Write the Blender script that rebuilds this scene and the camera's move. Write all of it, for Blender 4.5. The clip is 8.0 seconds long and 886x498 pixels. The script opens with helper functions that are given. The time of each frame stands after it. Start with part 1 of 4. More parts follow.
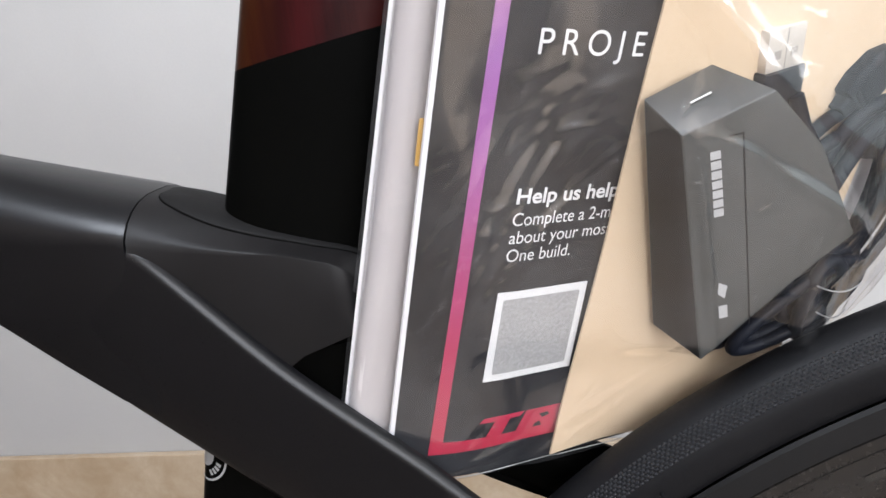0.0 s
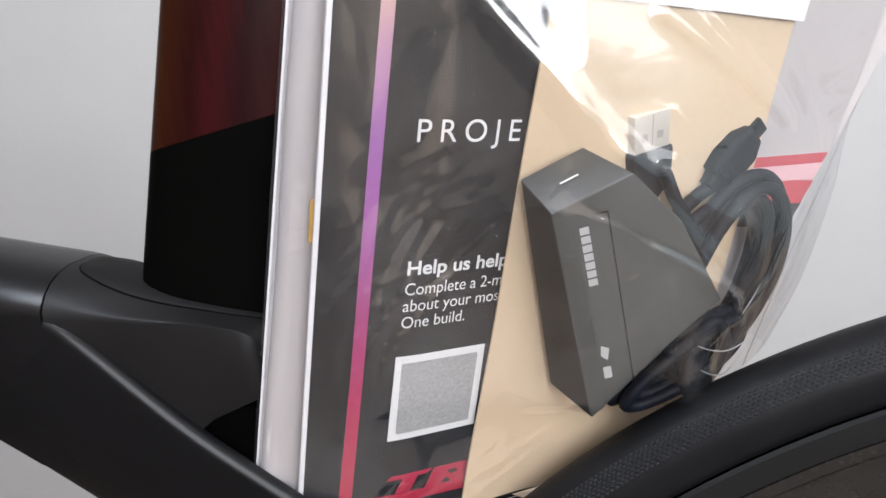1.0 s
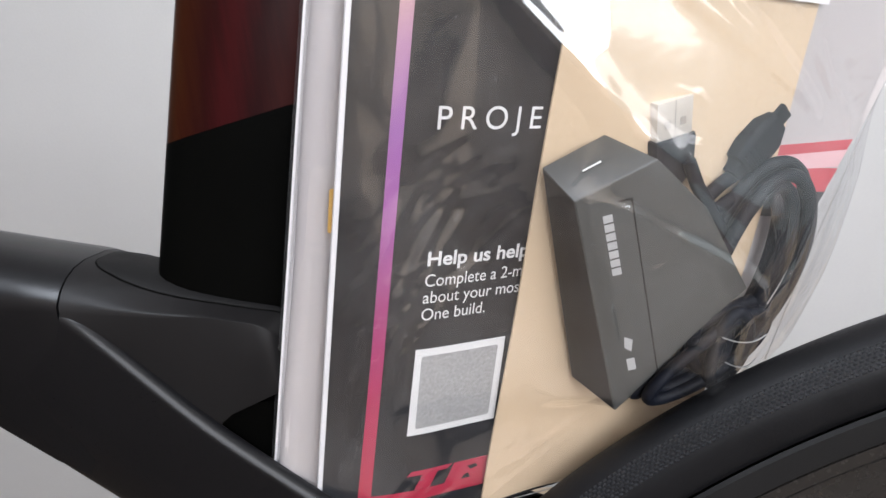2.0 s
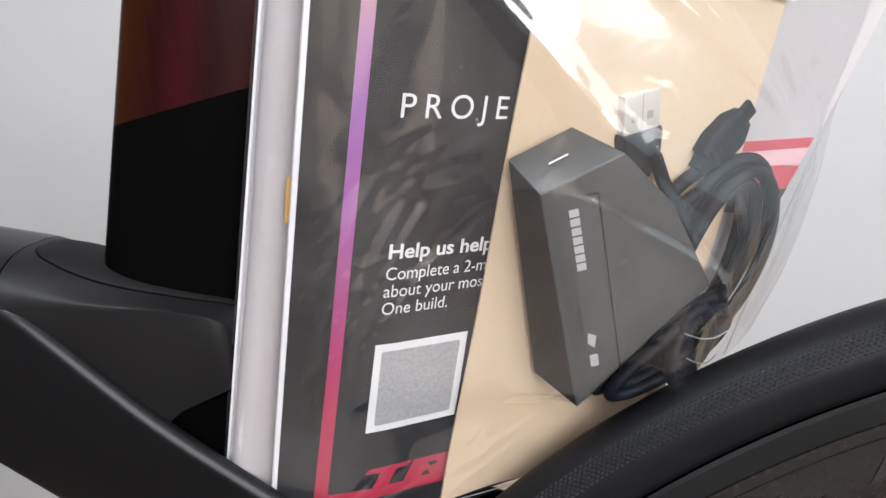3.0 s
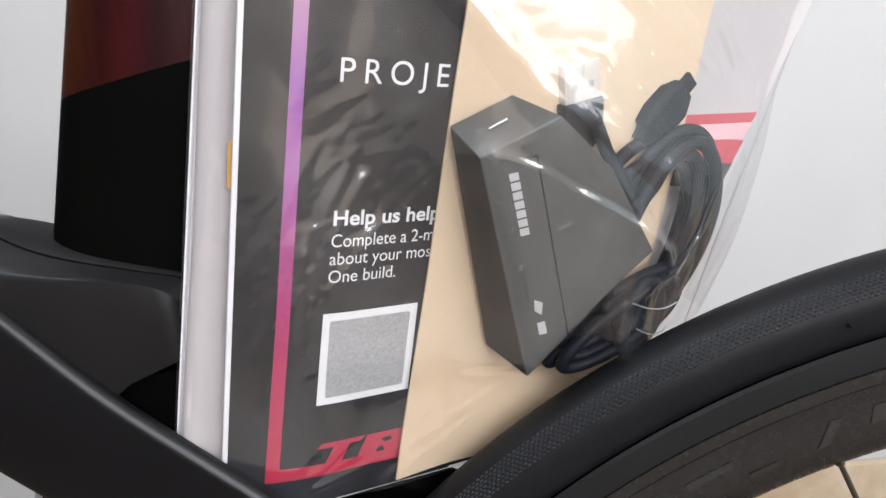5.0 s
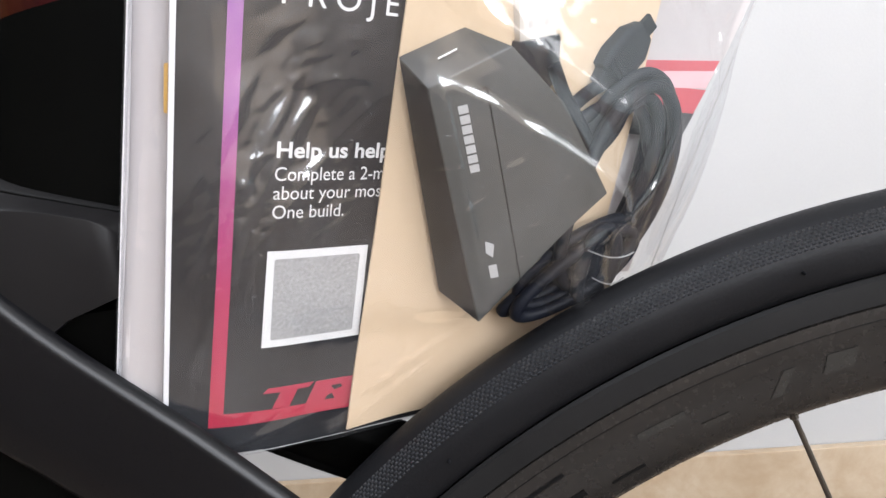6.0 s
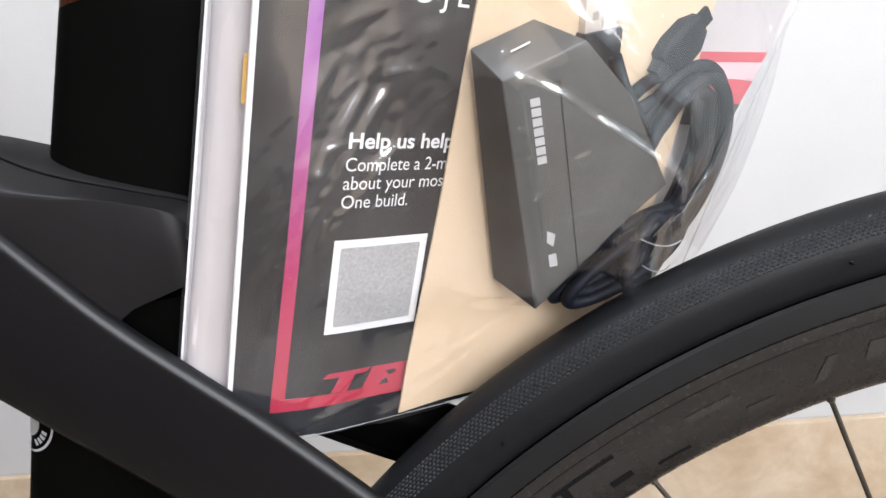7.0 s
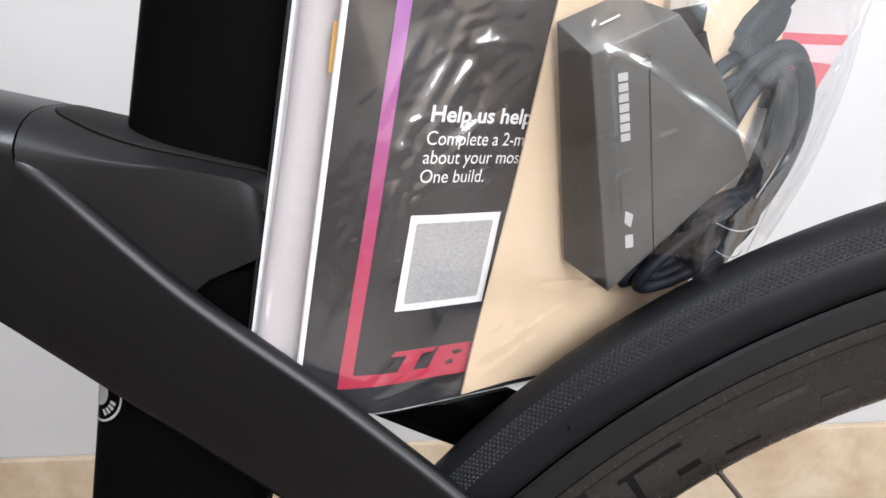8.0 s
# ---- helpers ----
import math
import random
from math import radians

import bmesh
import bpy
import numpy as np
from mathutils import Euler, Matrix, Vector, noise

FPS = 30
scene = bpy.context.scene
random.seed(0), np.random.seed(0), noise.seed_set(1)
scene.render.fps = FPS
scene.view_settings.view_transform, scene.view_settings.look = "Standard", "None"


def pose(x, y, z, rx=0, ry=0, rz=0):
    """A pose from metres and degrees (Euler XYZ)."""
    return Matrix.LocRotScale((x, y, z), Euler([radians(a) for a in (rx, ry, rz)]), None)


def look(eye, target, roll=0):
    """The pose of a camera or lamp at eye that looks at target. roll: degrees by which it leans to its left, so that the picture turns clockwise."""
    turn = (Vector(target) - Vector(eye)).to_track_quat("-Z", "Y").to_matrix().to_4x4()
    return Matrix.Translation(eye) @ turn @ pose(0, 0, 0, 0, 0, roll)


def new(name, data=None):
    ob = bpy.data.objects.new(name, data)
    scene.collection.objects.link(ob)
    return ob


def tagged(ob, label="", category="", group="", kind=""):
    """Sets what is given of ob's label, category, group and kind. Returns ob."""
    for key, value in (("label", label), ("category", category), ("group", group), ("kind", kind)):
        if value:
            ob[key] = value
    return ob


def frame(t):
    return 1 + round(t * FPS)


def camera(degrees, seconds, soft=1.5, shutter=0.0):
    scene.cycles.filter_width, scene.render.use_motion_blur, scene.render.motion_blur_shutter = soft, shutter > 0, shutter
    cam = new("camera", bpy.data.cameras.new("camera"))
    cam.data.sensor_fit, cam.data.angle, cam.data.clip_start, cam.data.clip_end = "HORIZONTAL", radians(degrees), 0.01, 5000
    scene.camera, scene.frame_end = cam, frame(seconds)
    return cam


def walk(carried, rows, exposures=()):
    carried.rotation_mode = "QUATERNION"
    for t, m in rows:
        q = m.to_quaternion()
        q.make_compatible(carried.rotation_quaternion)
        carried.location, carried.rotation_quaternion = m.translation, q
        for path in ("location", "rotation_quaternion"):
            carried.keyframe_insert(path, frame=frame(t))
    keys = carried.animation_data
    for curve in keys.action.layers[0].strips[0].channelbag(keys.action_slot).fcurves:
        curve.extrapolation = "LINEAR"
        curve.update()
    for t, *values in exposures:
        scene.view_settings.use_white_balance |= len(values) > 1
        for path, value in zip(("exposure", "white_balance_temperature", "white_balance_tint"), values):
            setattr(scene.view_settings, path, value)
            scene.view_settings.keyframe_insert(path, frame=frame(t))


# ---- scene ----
cam = camera(67.0, 8.0)
PATH = [
    (0, (-0.2295, -0.2036, 0.7469), (-0.2541, -0.0139, 0.6884), -6.99),
    (0.5, (-0.2155, -0.2085, 0.7621), (-0.2349, -0.0156, 0.7132), -6.55),
    (1, (-0.2015, -0.2128, 0.7556), (-0.2200, -0.0193, 0.7084), -6.89),
    (1.5, (-0.1987, -0.2234, 0.7601), (-0.2211, -0.0301, 0.7139), -7.52),
    (1.7, (-0.2056, -0.2150, 0.7546), (-0.2274, -0.0215, 0.7087), -7.53),
    (2.8, (-0.2065, -0.2073, 0.7498), (-0.2189, -0.0134, 0.7024), -6.36),
    (3, (-0.2066, -0.2052, 0.7510), (-0.2161, -0.0118, 0.7009), -5.98),
    (3.5, (-0.2015, -0.2060, 0.7498), (-0.2094, -0.0130, 0.6983), -6.00),
    (4, (-0.1983, -0.2031, 0.7469), (-0.2012, -0.0100, 0.6949), -6.19),
    (4.2, (-0.1911, -0.2027, 0.7443), (-0.1987, -0.0092, 0.6941), -6.28),
    (5.3, (-0.1964, -0.2129, 0.7341), (-0.2000, -0.0179, 0.6899), -6.33),
    (5.5, (-0.1957, -0.2049, 0.7377), (-0.1963, -0.0114, 0.6871), -5.62),
    (6, (-0.1857, -0.2097, 0.7182), (-0.1877, -0.0156, 0.6703), -5.21),
    (6.5, (-0.1941, -0.2022, 0.7204), (-0.1905, -0.0104, 0.6638), -4.72),
    (7, (-0.2100, -0.2111, 0.7254), (-0.2071, -0.0190, 0.6697), -4.60),
    (7.5, (-0.2141, -0.2078, 0.7218), (-0.2098, -0.0170, 0.6621), -3.86),
    (8, (-0.2279, -0.2101, 0.7198), (-0.2302, -0.0181, 0.6640), -3.77),
]
EXPOSURES = [(0.0, 0.28), (0.6, 0.05), (1.2, 0.05), (3.5, 0.13), (5.5, 0.21), (6.5, 0.42), (8.0, 0.48)]
walk(cam, [(t, look(eye, target, roll)) for t, eye, target, roll in PATH], EXPOSURES)

# ---- world and light ----
world = bpy.data.worlds.new("sky")
scene.world = world
world.use_nodes = True
sky = world.node_tree.nodes.new("ShaderNodeTexSky")
sky.sky_type, sky.sun_disc = "NISHITA", False
sky.sun_elevation, sky.sun_rotation = radians(27), radians(53)
world.node_tree.links.new(sky.outputs[0], world.node_tree.nodes["Background"].inputs[0])
world.node_tree.nodes["Background"].inputs[1].default_value = 0.12

def window_lamp(name, m, sx, sy, watts, colour):
    data = bpy.data.lights.new(name, "AREA")
    data.shape, data.size, data.size_y, data.energy, data.color = "RECTANGLE", sx, sy, watts, colour
    new(name, data).matrix_world = m

# daylight: a window close behind and to the right, a narrower light in the right-hand wall, and a rooflight overhead
window_lamp("window_light", look((0.72, -1.46, 1.42), (0.72, 0.0, 1.42)), 1.75, 1.30, 62, (0.92, 0.94, 1.0))
window_lamp("window_light", look((1.66, -0.83, 1.52), (0.0, -0.83, 1.52)), 1.15, 1.2, 11, (0.97, 0.95, 0.95))
window_lamp("rooflight_light", look((-0.55, -0.9, 2.58), (-0.55, -0.9, 0.0)), 1.3, 0.55, 54, (0.83, 0.895, 1.0))

# sunlight that comes through the right-hand window and lies on the floor
sun_data = bpy.data.lights.new("sun", "SUN")
sun_data.energy, sun_data.angle, sun_data.color = 5.0, radians(0.5), (1.0, 0.95, 0.90)
new("sun", sun_data).matrix_world = look((3.0, 0.0, 4.0), (3.0 - 0.8 * math.cos(radians(27)), -0.6 * math.cos(radians(27)), 4.0 - math.sin(radians(27))))

# ---- materials ----
def material(name):
    m = bpy.data.materials.new(name)
    m.use_nodes = True
    nt = m.node_tree
    return m, nt, nt.nodes["Principled BSDF"]

def node(nt, kind, **inputs):
    n = nt.nodes.new("ShaderNode" + kind)
    for k, v in inputs.items():
        n.inputs[k.replace("_", " ")].default_value = v
    return n

def coords(nt, scale=(1, 1, 1), turn=(0, 0, 0)):
    tc, mp = node(nt, "TexCoord"), node(nt, "Mapping")
    mp.inputs["Scale"].default_value = scale
    mp.inputs["Rotation"].default_value = [radians(a) for a in turn]
    nt.links.new(tc.outputs["Object"], mp.inputs["Vector"])
    return mp.outputs["Vector"]

def ramp(nt, fac, *stops):
    r = node(nt, "ValToRGB")
    el = r.color_ramp.elements
    while len(el) < len(stops):
        el.new(0.5)
    for e, (p, c) in zip(el, stops):
        e.position, e.color = p, (*c, 1) if len(c) == 3 else c
    nt.links.new(fac, r.inputs["Fac"])
    return r.outputs["Color"]

def grey(v):
    return (v, v, v)

def noisy(name, dark, light, scale, rough=0.5, rough_var=0.1, bump=0.1, bump_scale=None, metallic=0.0, coat=0.0, stretch=(1, 1, 1), detail=6, spec=0.5):
    """Two-scale varied surface: broad stains and fine grain in colour, roughness and relief."""
    m, nt, p = material(name)
    vec = coords(nt, stretch)
    big = node(nt, "TexNoise", Scale=scale, Detail=detail, Roughness=0.6)
    fine = node(nt, "TexNoise", Scale=bump_scale or scale * 12, Detail=4.0, Roughness=0.55)
    for n in (big, fine):
        nt.links.new(vec, n.inputs["Vector"])
    mix = node(nt, "Math")
    mix.operation = "MULTIPLY_ADD"
    mix.inputs[1].default_value, = (0.3,)
    nt.links.new(fine.outputs["Fac"], mix.inputs[0])
    sub = node(nt, "Math")
    sub.operation = "MULTIPLY"
    sub.inputs[1].default_value = 0.7
    nt.links.new(big.outputs["Fac"], sub.inputs[0])
    nt.links.new(sub.outputs[0], mix.inputs[2])
    nt.links.new(ramp(nt, mix.outputs[0], (0.3, dark), (0.7, light)), p.inputs["Base Color"])
    nt.links.new(ramp(nt, fine.outputs["Fac"], (0.3, grey(max(rough - rough_var, 0.02))), (0.7, grey(min(rough + rough_var, 1)))), p.inputs["Roughness"])
    b = node(nt, "Bump", Strength=bump, Distance=0.0006)
    nt.links.new(fine.outputs["Fac"], b.inputs["Height"])
    nt.links.new(b.outputs["Normal"], p.inputs["Normal"])
    p.inputs["Metallic"].default_value, p.inputs["Coat Weight"].default_value = metallic, coat
    p.inputs["Coat Roughness"].default_value, p.inputs["Specular IOR Level"].default_value = 0.15, spec
    return m

WALL = noisy("white_wall_paint", (0.372, 0.365, 0.358), (0.412, 0.405, 0.398), 3.0, 0.75, 0.05, 0.25, 260)
# unseen walls: slate, tan and grey-green are picked for what the film reflects
DIMWALL = noisy("slate_unseen_wall", (0.045, 0.047, 0.055), (0.065, 0.068, 0.078), 3.0, 0.7, 0.05, 0.2, 200)
TANWALL = noisy("tan_unseen_wall", (0.50, 0.405, 0.325), (0.57, 0.47, 0.385), 3.0, 0.7, 0.05, 0.2, 200)
GREYWALL = noisy("grey_green_unseen_wall", (0.37, 0.415, 0.405), (0.43, 0.475, 0.465), 3.0, 0.7, 0.05, 0.2, 200)
CEIL = noisy("ceiling_paint", grey(0.78), grey(0.82), 2.0, 0.85, 0.05, 0.1, 200)
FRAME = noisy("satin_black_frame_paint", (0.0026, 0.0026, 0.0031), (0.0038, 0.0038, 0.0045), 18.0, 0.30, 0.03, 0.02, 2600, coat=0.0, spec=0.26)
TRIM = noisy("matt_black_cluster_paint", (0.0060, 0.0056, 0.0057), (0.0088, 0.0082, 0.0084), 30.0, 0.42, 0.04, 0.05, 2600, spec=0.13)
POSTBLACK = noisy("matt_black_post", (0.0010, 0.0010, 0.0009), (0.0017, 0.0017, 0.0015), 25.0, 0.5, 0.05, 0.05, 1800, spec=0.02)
GASKET = noisy("black_rubber_seal", (0.005, 0.0048, 0.0048), (0.007, 0.0067, 0.0067), 40.0, 0.6, 0.05, 0.1, 2000, spec=0.1)
TYRE = noisy("black_tyre_rubber", (0.0032, 0.0032, 0.0038), (0.007, 0.007, 0.0078), 26.0, 0.5, 0.08, 0.15, 900, spec=0.14)
TREAD = noisy("lit_tread_rubber", (0.015, 0.0155, 0.017), (0.023, 0.024, 0.027), 60.0, 0.33, 0.06, 0.1, 1500, spec=0.75)
RIM = noisy("dark_carbon_rim", (0.0112, 0.0100, 0.0092), (0.0140, 0.0126, 0.0116), 14.0, 0.27, 0.01, 0.002, 300, spec=0.34)
RIMTRACK = noisy("rim_edge_carbon", (0.007, 0.0068, 0.0068), (0.011, 0.0105, 0.0105), 22.0, 0.42, 0.05, 0.06, 1600, spec=0.07)
RIMMARK = noisy("gloss_black_rim_mark", (0.003, 0.003, 0.0032), (0.005, 0.005, 0.0052), 30.0, 0.3, 0.04, 0.02, 900, spec=0.1)
RIMSHEEN = noisy("pale_rim_mark_sheen", (0.0140, 0.0134, 0.0122), (0.0175, 0.0168, 0.0152), 60.0, 0.25, 0.04, 0.02, 900)
STEEL = noisy("dark_steel_spoke", (0.045, 0.036, 0.028), (0.075, 0.062, 0.05), 60.0, 0.38, 0.06, 0.05, 900, metallic=0.6)
WHITEPAPER = noisy("white_paper", (0.42, 0.39, 0.386), (0.48, 0.448, 0.444), 16.0, 0.6, 0.05, 0.1, 700)
PAPEREDGE = noisy("white_page_edges", (0.70, 0.69, 0.70), (0.78, 0.77, 0.78), 40.0, 0.6, 0.05, 0.2, 900, stretch=(1, 1, 8))
COVER = noisy("charcoal_printed_cover", (0.0095, 0.0105, 0.0135), (0.0130, 0.0140, 0.0175), 10.0, 0.42, 0.01, 0.001, 300, spec=0.2)
PRINTWHITE = noisy("white_print", grey(0.66), grey(0.73), 60.0, 0.35, 0.04, 0.02, 700)
PRINTGREY = noisy("grey_print", grey(0.26), grey(0.40), 900.0, 0.35, 0.04, 0.02, 900)
KRAFT = noisy("tan_kraft_paper", (0.54, 0.41, 0.27), (0.64, 0.50, 0.35), 9.0, 0.65, 0.06, 0.15, 500)
REDPRINT = noisy("red_print", (0.47, 0.065, 0.085), (0.55, 0.09, 0.11), 40.0, 0.4, 0.05, 0.03, 700)
PINKPRINT = noisy("pale_pink_print", (0.66, 0.38, 0.40), (0.74, 0.48, 0.50), 40.0, 0.4, 0.05, 0.03, 700)
BLACKPRINT = noisy("black_print", (0.03, 0.03, 0.035), (0.05, 0.05, 0.055), 40.0, 0.4, 0.05, 0.03, 700)
YELLOW = noisy("ochre_card", (0.50, 0.28, 0.05), (0.60, 0.36, 0.09), 60.0, 0.5, 0.05, 0.05, 700)
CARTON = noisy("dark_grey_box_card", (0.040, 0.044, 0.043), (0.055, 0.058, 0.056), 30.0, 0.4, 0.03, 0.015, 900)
CARTONSIDE = noisy("box_side_shade_and_seam", (0.004, 0.004, 0.005), (0.007, 0.007, 0.008), 30.0, 0.45, 0.06, 0.06, 900, spec=0.12)
CABLE = noisy("black_cable_sheath", (0.004, 0.0048, 0.008), (0.008, 0.0095, 0.015), 60.0, 0.5, 0.06, 0.06, 900, spec=0.14)
NICKEL = noisy("nickel_plug_shell", (0.60, 0.54, 0.47), (0.68, 0.62, 0.55), 60.0, 0.42, 0.05, 0.01, 600, metallic=0.35)
HOLE = noisy("plug_hole_shadow_plastic", (0.30, 0.26, 0.22), (0.36, 0.32, 0.28), 90.0, 0.5, 0.05, 0.05, 900)
BADGEWHITE = noisy("silver_badge_print", grey(0.20), grey(0.30), 90.0, 0.35, 0.05, 0.03, 900)
BOXPRINT = noisy("pale_grey_box_print", grey(0.36), grey(0.44), 90.0, 0.35, 0.05, 0.03, 900)
FLOOR = noisy("brown_floor_tile", (0.105, 0.078, 0.057), (0.150, 0.114, 0.086), 5.0, 0.40, 0.05, 0.05, 120)
GROUT = noisy("floor_grout", grey(0.22), grey(0.30), 30.0, 0.85, 0.05, 0.3, 400)
GLASS_FRAME = noisy("white_window_frame", grey(0.74), grey(0.80), 8.0, 0.4, 0.05, 0.05, 200)

def stone_tile():
    """Beige marble: soft clouds with darker veins."""
    m, nt, p = material("beige_marble_skirting")
    vec = coords(nt, (1, 1, 1))
    warp = node(nt, "TexNoise", Scale=9.0, Detail=8.0, Roughness=0.66, Distortion=0.3)
    vein = node(nt, "TexNoise", Scale=11.0, Detail=7.0, Roughness=0.65, Distortion=1.6)
    for n in (warp, vein):
        nt.links.new(vec, n.inputs["Vector"])
    base = ramp(nt, warp.outputs["Fac"], (0.32, (0.34, 0.245, 0.155)), (0.5, (0.42, 0.325, 0.225)), (0.68, (0.50, 0.41, 0.31)))
    mask = ramp(nt, vein.outputs["Fac"], (0.44, grey(0)), (0.5, grey(0.10)), (0.56, grey(0)))
    mx = node(nt, "Mix")
    mx.data_type = "RGBA"
    nt.links.new(mask, mx.inputs["Factor"])
    nt.links.new(base, mx.inputs["A"])
    mx.inputs["B"].default_value = (0.36, 0.24, 0.14, 1)
    nt.links.new(mx.outputs["Result"], p.inputs["Base Color"])
    p.inputs["Roughness"].default_value = 0.3
    return m
MARBLE = stone_tile()

def stripe_print():
    """Printed stripe that runs from crimson at its foot through purple to peach at its top."""
    m, nt, p = material("crimson_to_purple_stripe")
    tc, sep = node(nt, "TexCoord"), node(nt, "SeparateXYZ")
    nt.links.new(tc.outputs["Object"], sep.inputs[0])
    mr = node(nt, "MapRange", From_Min=0.01, From_Max=0.185)
    nt.links.new(sep.outputs["Y"], mr.inputs["Value"])
    nt.links.new(ramp(nt, mr.outputs[0], (0.0, (0.40, 0.015, 0.045)), (0.25, (0.39, 0.026, 0.09)), (0.45, (0.34, 0.052, 0.18)), (0.60, (0.31, 0.085, 0.30)), (0.75, (0.29, 0.11, 0.34)), (0.88, (0.38, 0.19, 0.33)), (0.98, (0.52, 0.34, 0.30))), p.inputs["Base Color"])
    p.inputs["Roughness"].default_value = 0.35
    return m
STRIPE = stripe_print()

def red_post():
    """Clear-coated deep red paint, amber along the leading edge, with fine vertical streaks that paint reflections."""
    m, nt, p = material("deep_red_gloss_post")
    vec = coords(nt)
    sep = node(nt, "SeparateXYZ")
    nt.links.new(vec, sep.inputs[0])
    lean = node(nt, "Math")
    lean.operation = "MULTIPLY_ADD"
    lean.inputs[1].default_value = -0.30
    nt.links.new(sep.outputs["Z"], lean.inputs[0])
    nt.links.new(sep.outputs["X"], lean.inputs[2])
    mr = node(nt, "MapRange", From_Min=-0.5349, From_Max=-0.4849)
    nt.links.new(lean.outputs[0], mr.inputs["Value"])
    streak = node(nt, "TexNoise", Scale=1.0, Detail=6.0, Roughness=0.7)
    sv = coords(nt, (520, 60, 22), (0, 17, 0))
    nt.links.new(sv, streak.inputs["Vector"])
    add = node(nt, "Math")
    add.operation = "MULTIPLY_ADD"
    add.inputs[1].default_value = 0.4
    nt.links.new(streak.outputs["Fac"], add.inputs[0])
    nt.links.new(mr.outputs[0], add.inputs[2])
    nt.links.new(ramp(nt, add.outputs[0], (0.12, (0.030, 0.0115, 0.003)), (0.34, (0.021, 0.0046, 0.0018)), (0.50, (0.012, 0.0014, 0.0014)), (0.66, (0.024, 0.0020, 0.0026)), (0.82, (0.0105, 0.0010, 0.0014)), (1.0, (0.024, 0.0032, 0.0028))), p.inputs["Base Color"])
    p.inputs["Roughness"].default_value, p.inputs["Specular IOR Level"].default_value = 0.4, 0.08
    p.inputs["Coat Weight"].default_value, p.inputs["Coat Roughness"].default_value = 0.025, 0.06
    b = node(nt, "Bump", Strength=0.25, Distance=0.0008)
    nt.links.new(streak.outputs["Fac"], b.inputs["Height"])
    nt.links.new(b.outputs["Normal"], p.inputs["Coat Normal"])
    return m
REDPOST = red_post()

def clear_film():
    """Thin polythene: see-through, glossy by Fresnel, with fine creases and a slight haze, part of it a painted veil of
    reflections.
    """
    m, nt, p = material("clear_polythene_film")
    nt.nodes.remove(p)
    out = nt.nodes["Material Output"]
    vec = coords(nt)
    n1 = node(nt, "TexNoise", Scale=38.0, Detail=2.0, Roughness=0.45, Distortion=1.2)
    n2 = node(nt, "TexNoise", Scale=110.0, Detail=3.0, Roughness=0.5, Distortion=0.6)
    for n in (n1, n2):
        nt.links.new(vec, n.inputs["Vector"])
    b1 = node(nt, "Bump", Strength=0.07, Distance=0.004)
    b2 = node(nt, "Bump", Strength=0.004, Distance=0.001)
    nt.links.new(n1.outputs["Fac"], b1.inputs["Height"])
    nt.links.new(n2.outputs["Fac"], b2.inputs["Height"])
    nt.links.new(b1.outputs["Normal"], b2.inputs["Normal"])
    warp = node(nt, "VectorMath")
    warp.operation = "MULTIPLY_ADD"
    warp.inputs[1].default_value = (0.012, 0.012, 0.012)
    nt.links.new(n1.outputs["Color"], warp.inputs[0])
    nt.links.new(vec, warp.inputs[2])
    cells = node(nt, "TexVoronoi", Scale=105.0, Randomness=1.0)
    nt.links.new(warp.outputs[0], cells.inputs["Vector"])
    b3 = node(nt, "Bump", Strength=0.012, Distance=0.004)
    nt.links.new(cells.outputs["Distance"], b3.inputs["Height"])
    nt.links.new(b2.outputs["Normal"], b3.inputs["Normal"])
    clear, gloss, haze = node(nt, "BsdfTransparent"), node(nt, "BsdfGlossy", Roughness=0.07), node(nt, "BsdfDiffuse")
    soft, both = node(nt, "BsdfGlossy", Roughness=0.24), node(nt, "MixShader")
    both.inputs[0].default_value = 0.38
    clear.inputs["Color"].default_value = (0.985, 0.985, 0.99, 1)
    haze.inputs["Color"].default_value = (0.8, 0.8, 0.82, 1)
    face, steep, fres = node(nt, "LayerWeight", Blend=0.5), node(nt, "Math"), node(nt, "Math")
    steep.operation, fres.operation = "POWER", "MULTIPLY_ADD"
    steep.inputs[1].default_value, fres.inputs[1].default_value, fres.inputs[2].default_value = 5.2, 0.4, 0.17
    nt.links.new(face.outputs["Facing"], steep.inputs[0])
    nt.links.new(steep.outputs[0], fres.inputs[0])
    nt.links.new(b3.outputs["Normal"], gloss.inputs["Normal"])
    a, c = node(nt, "MixShader"), node(nt, "MixShader")
    cloud = node(nt, "TexNoise", Scale=26.0, Detail=6.0, Roughness=0.6, Distortion=0.8)
    nt.links.new(vec, cloud.inputs["Vector"])
    dust = node(nt, "TexNoise", Scale=620.0, Detail=1.0, Roughness=0.4)
    nt.links.new(vec, dust.inputs["Vector"])
    veil = node(nt, "Math")
    veil.operation = "ADD"
    nt.links.new(ramp(nt, cloud.outputs["Fac"], (0.38, grey(0.006)), (0.72, grey(0.030))), veil.inputs[0])
    nt.links.new(ramp(nt, dust.outputs["Fac"], (0.765, grey(0)), (0.81, grey(0.2))), veil.inputs[1])
    nt.links.new(veil.outputs[0], a.inputs[0])
    nt.links.new(clear.outputs[0], a.inputs[1])
    nt.links.new(haze.outputs[0], a.inputs[2])
    nt.links.new(fres.outputs[0], c.inputs[0])
    nt.links.new(a.outputs[0], c.inputs[1])
    nt.links.new(b1.outputs["Normal"], soft.inputs["Normal"])
    nt.links.new(gloss.outputs[0], both.inputs[1])
    nt.links.new(soft.outputs[0], both.inputs[2])
    nt.links.new(both.outputs[0], c.inputs[2])
    nt.links.new(c.outputs[0], out.inputs["Surface"])
    return m
FILM = clear_film()

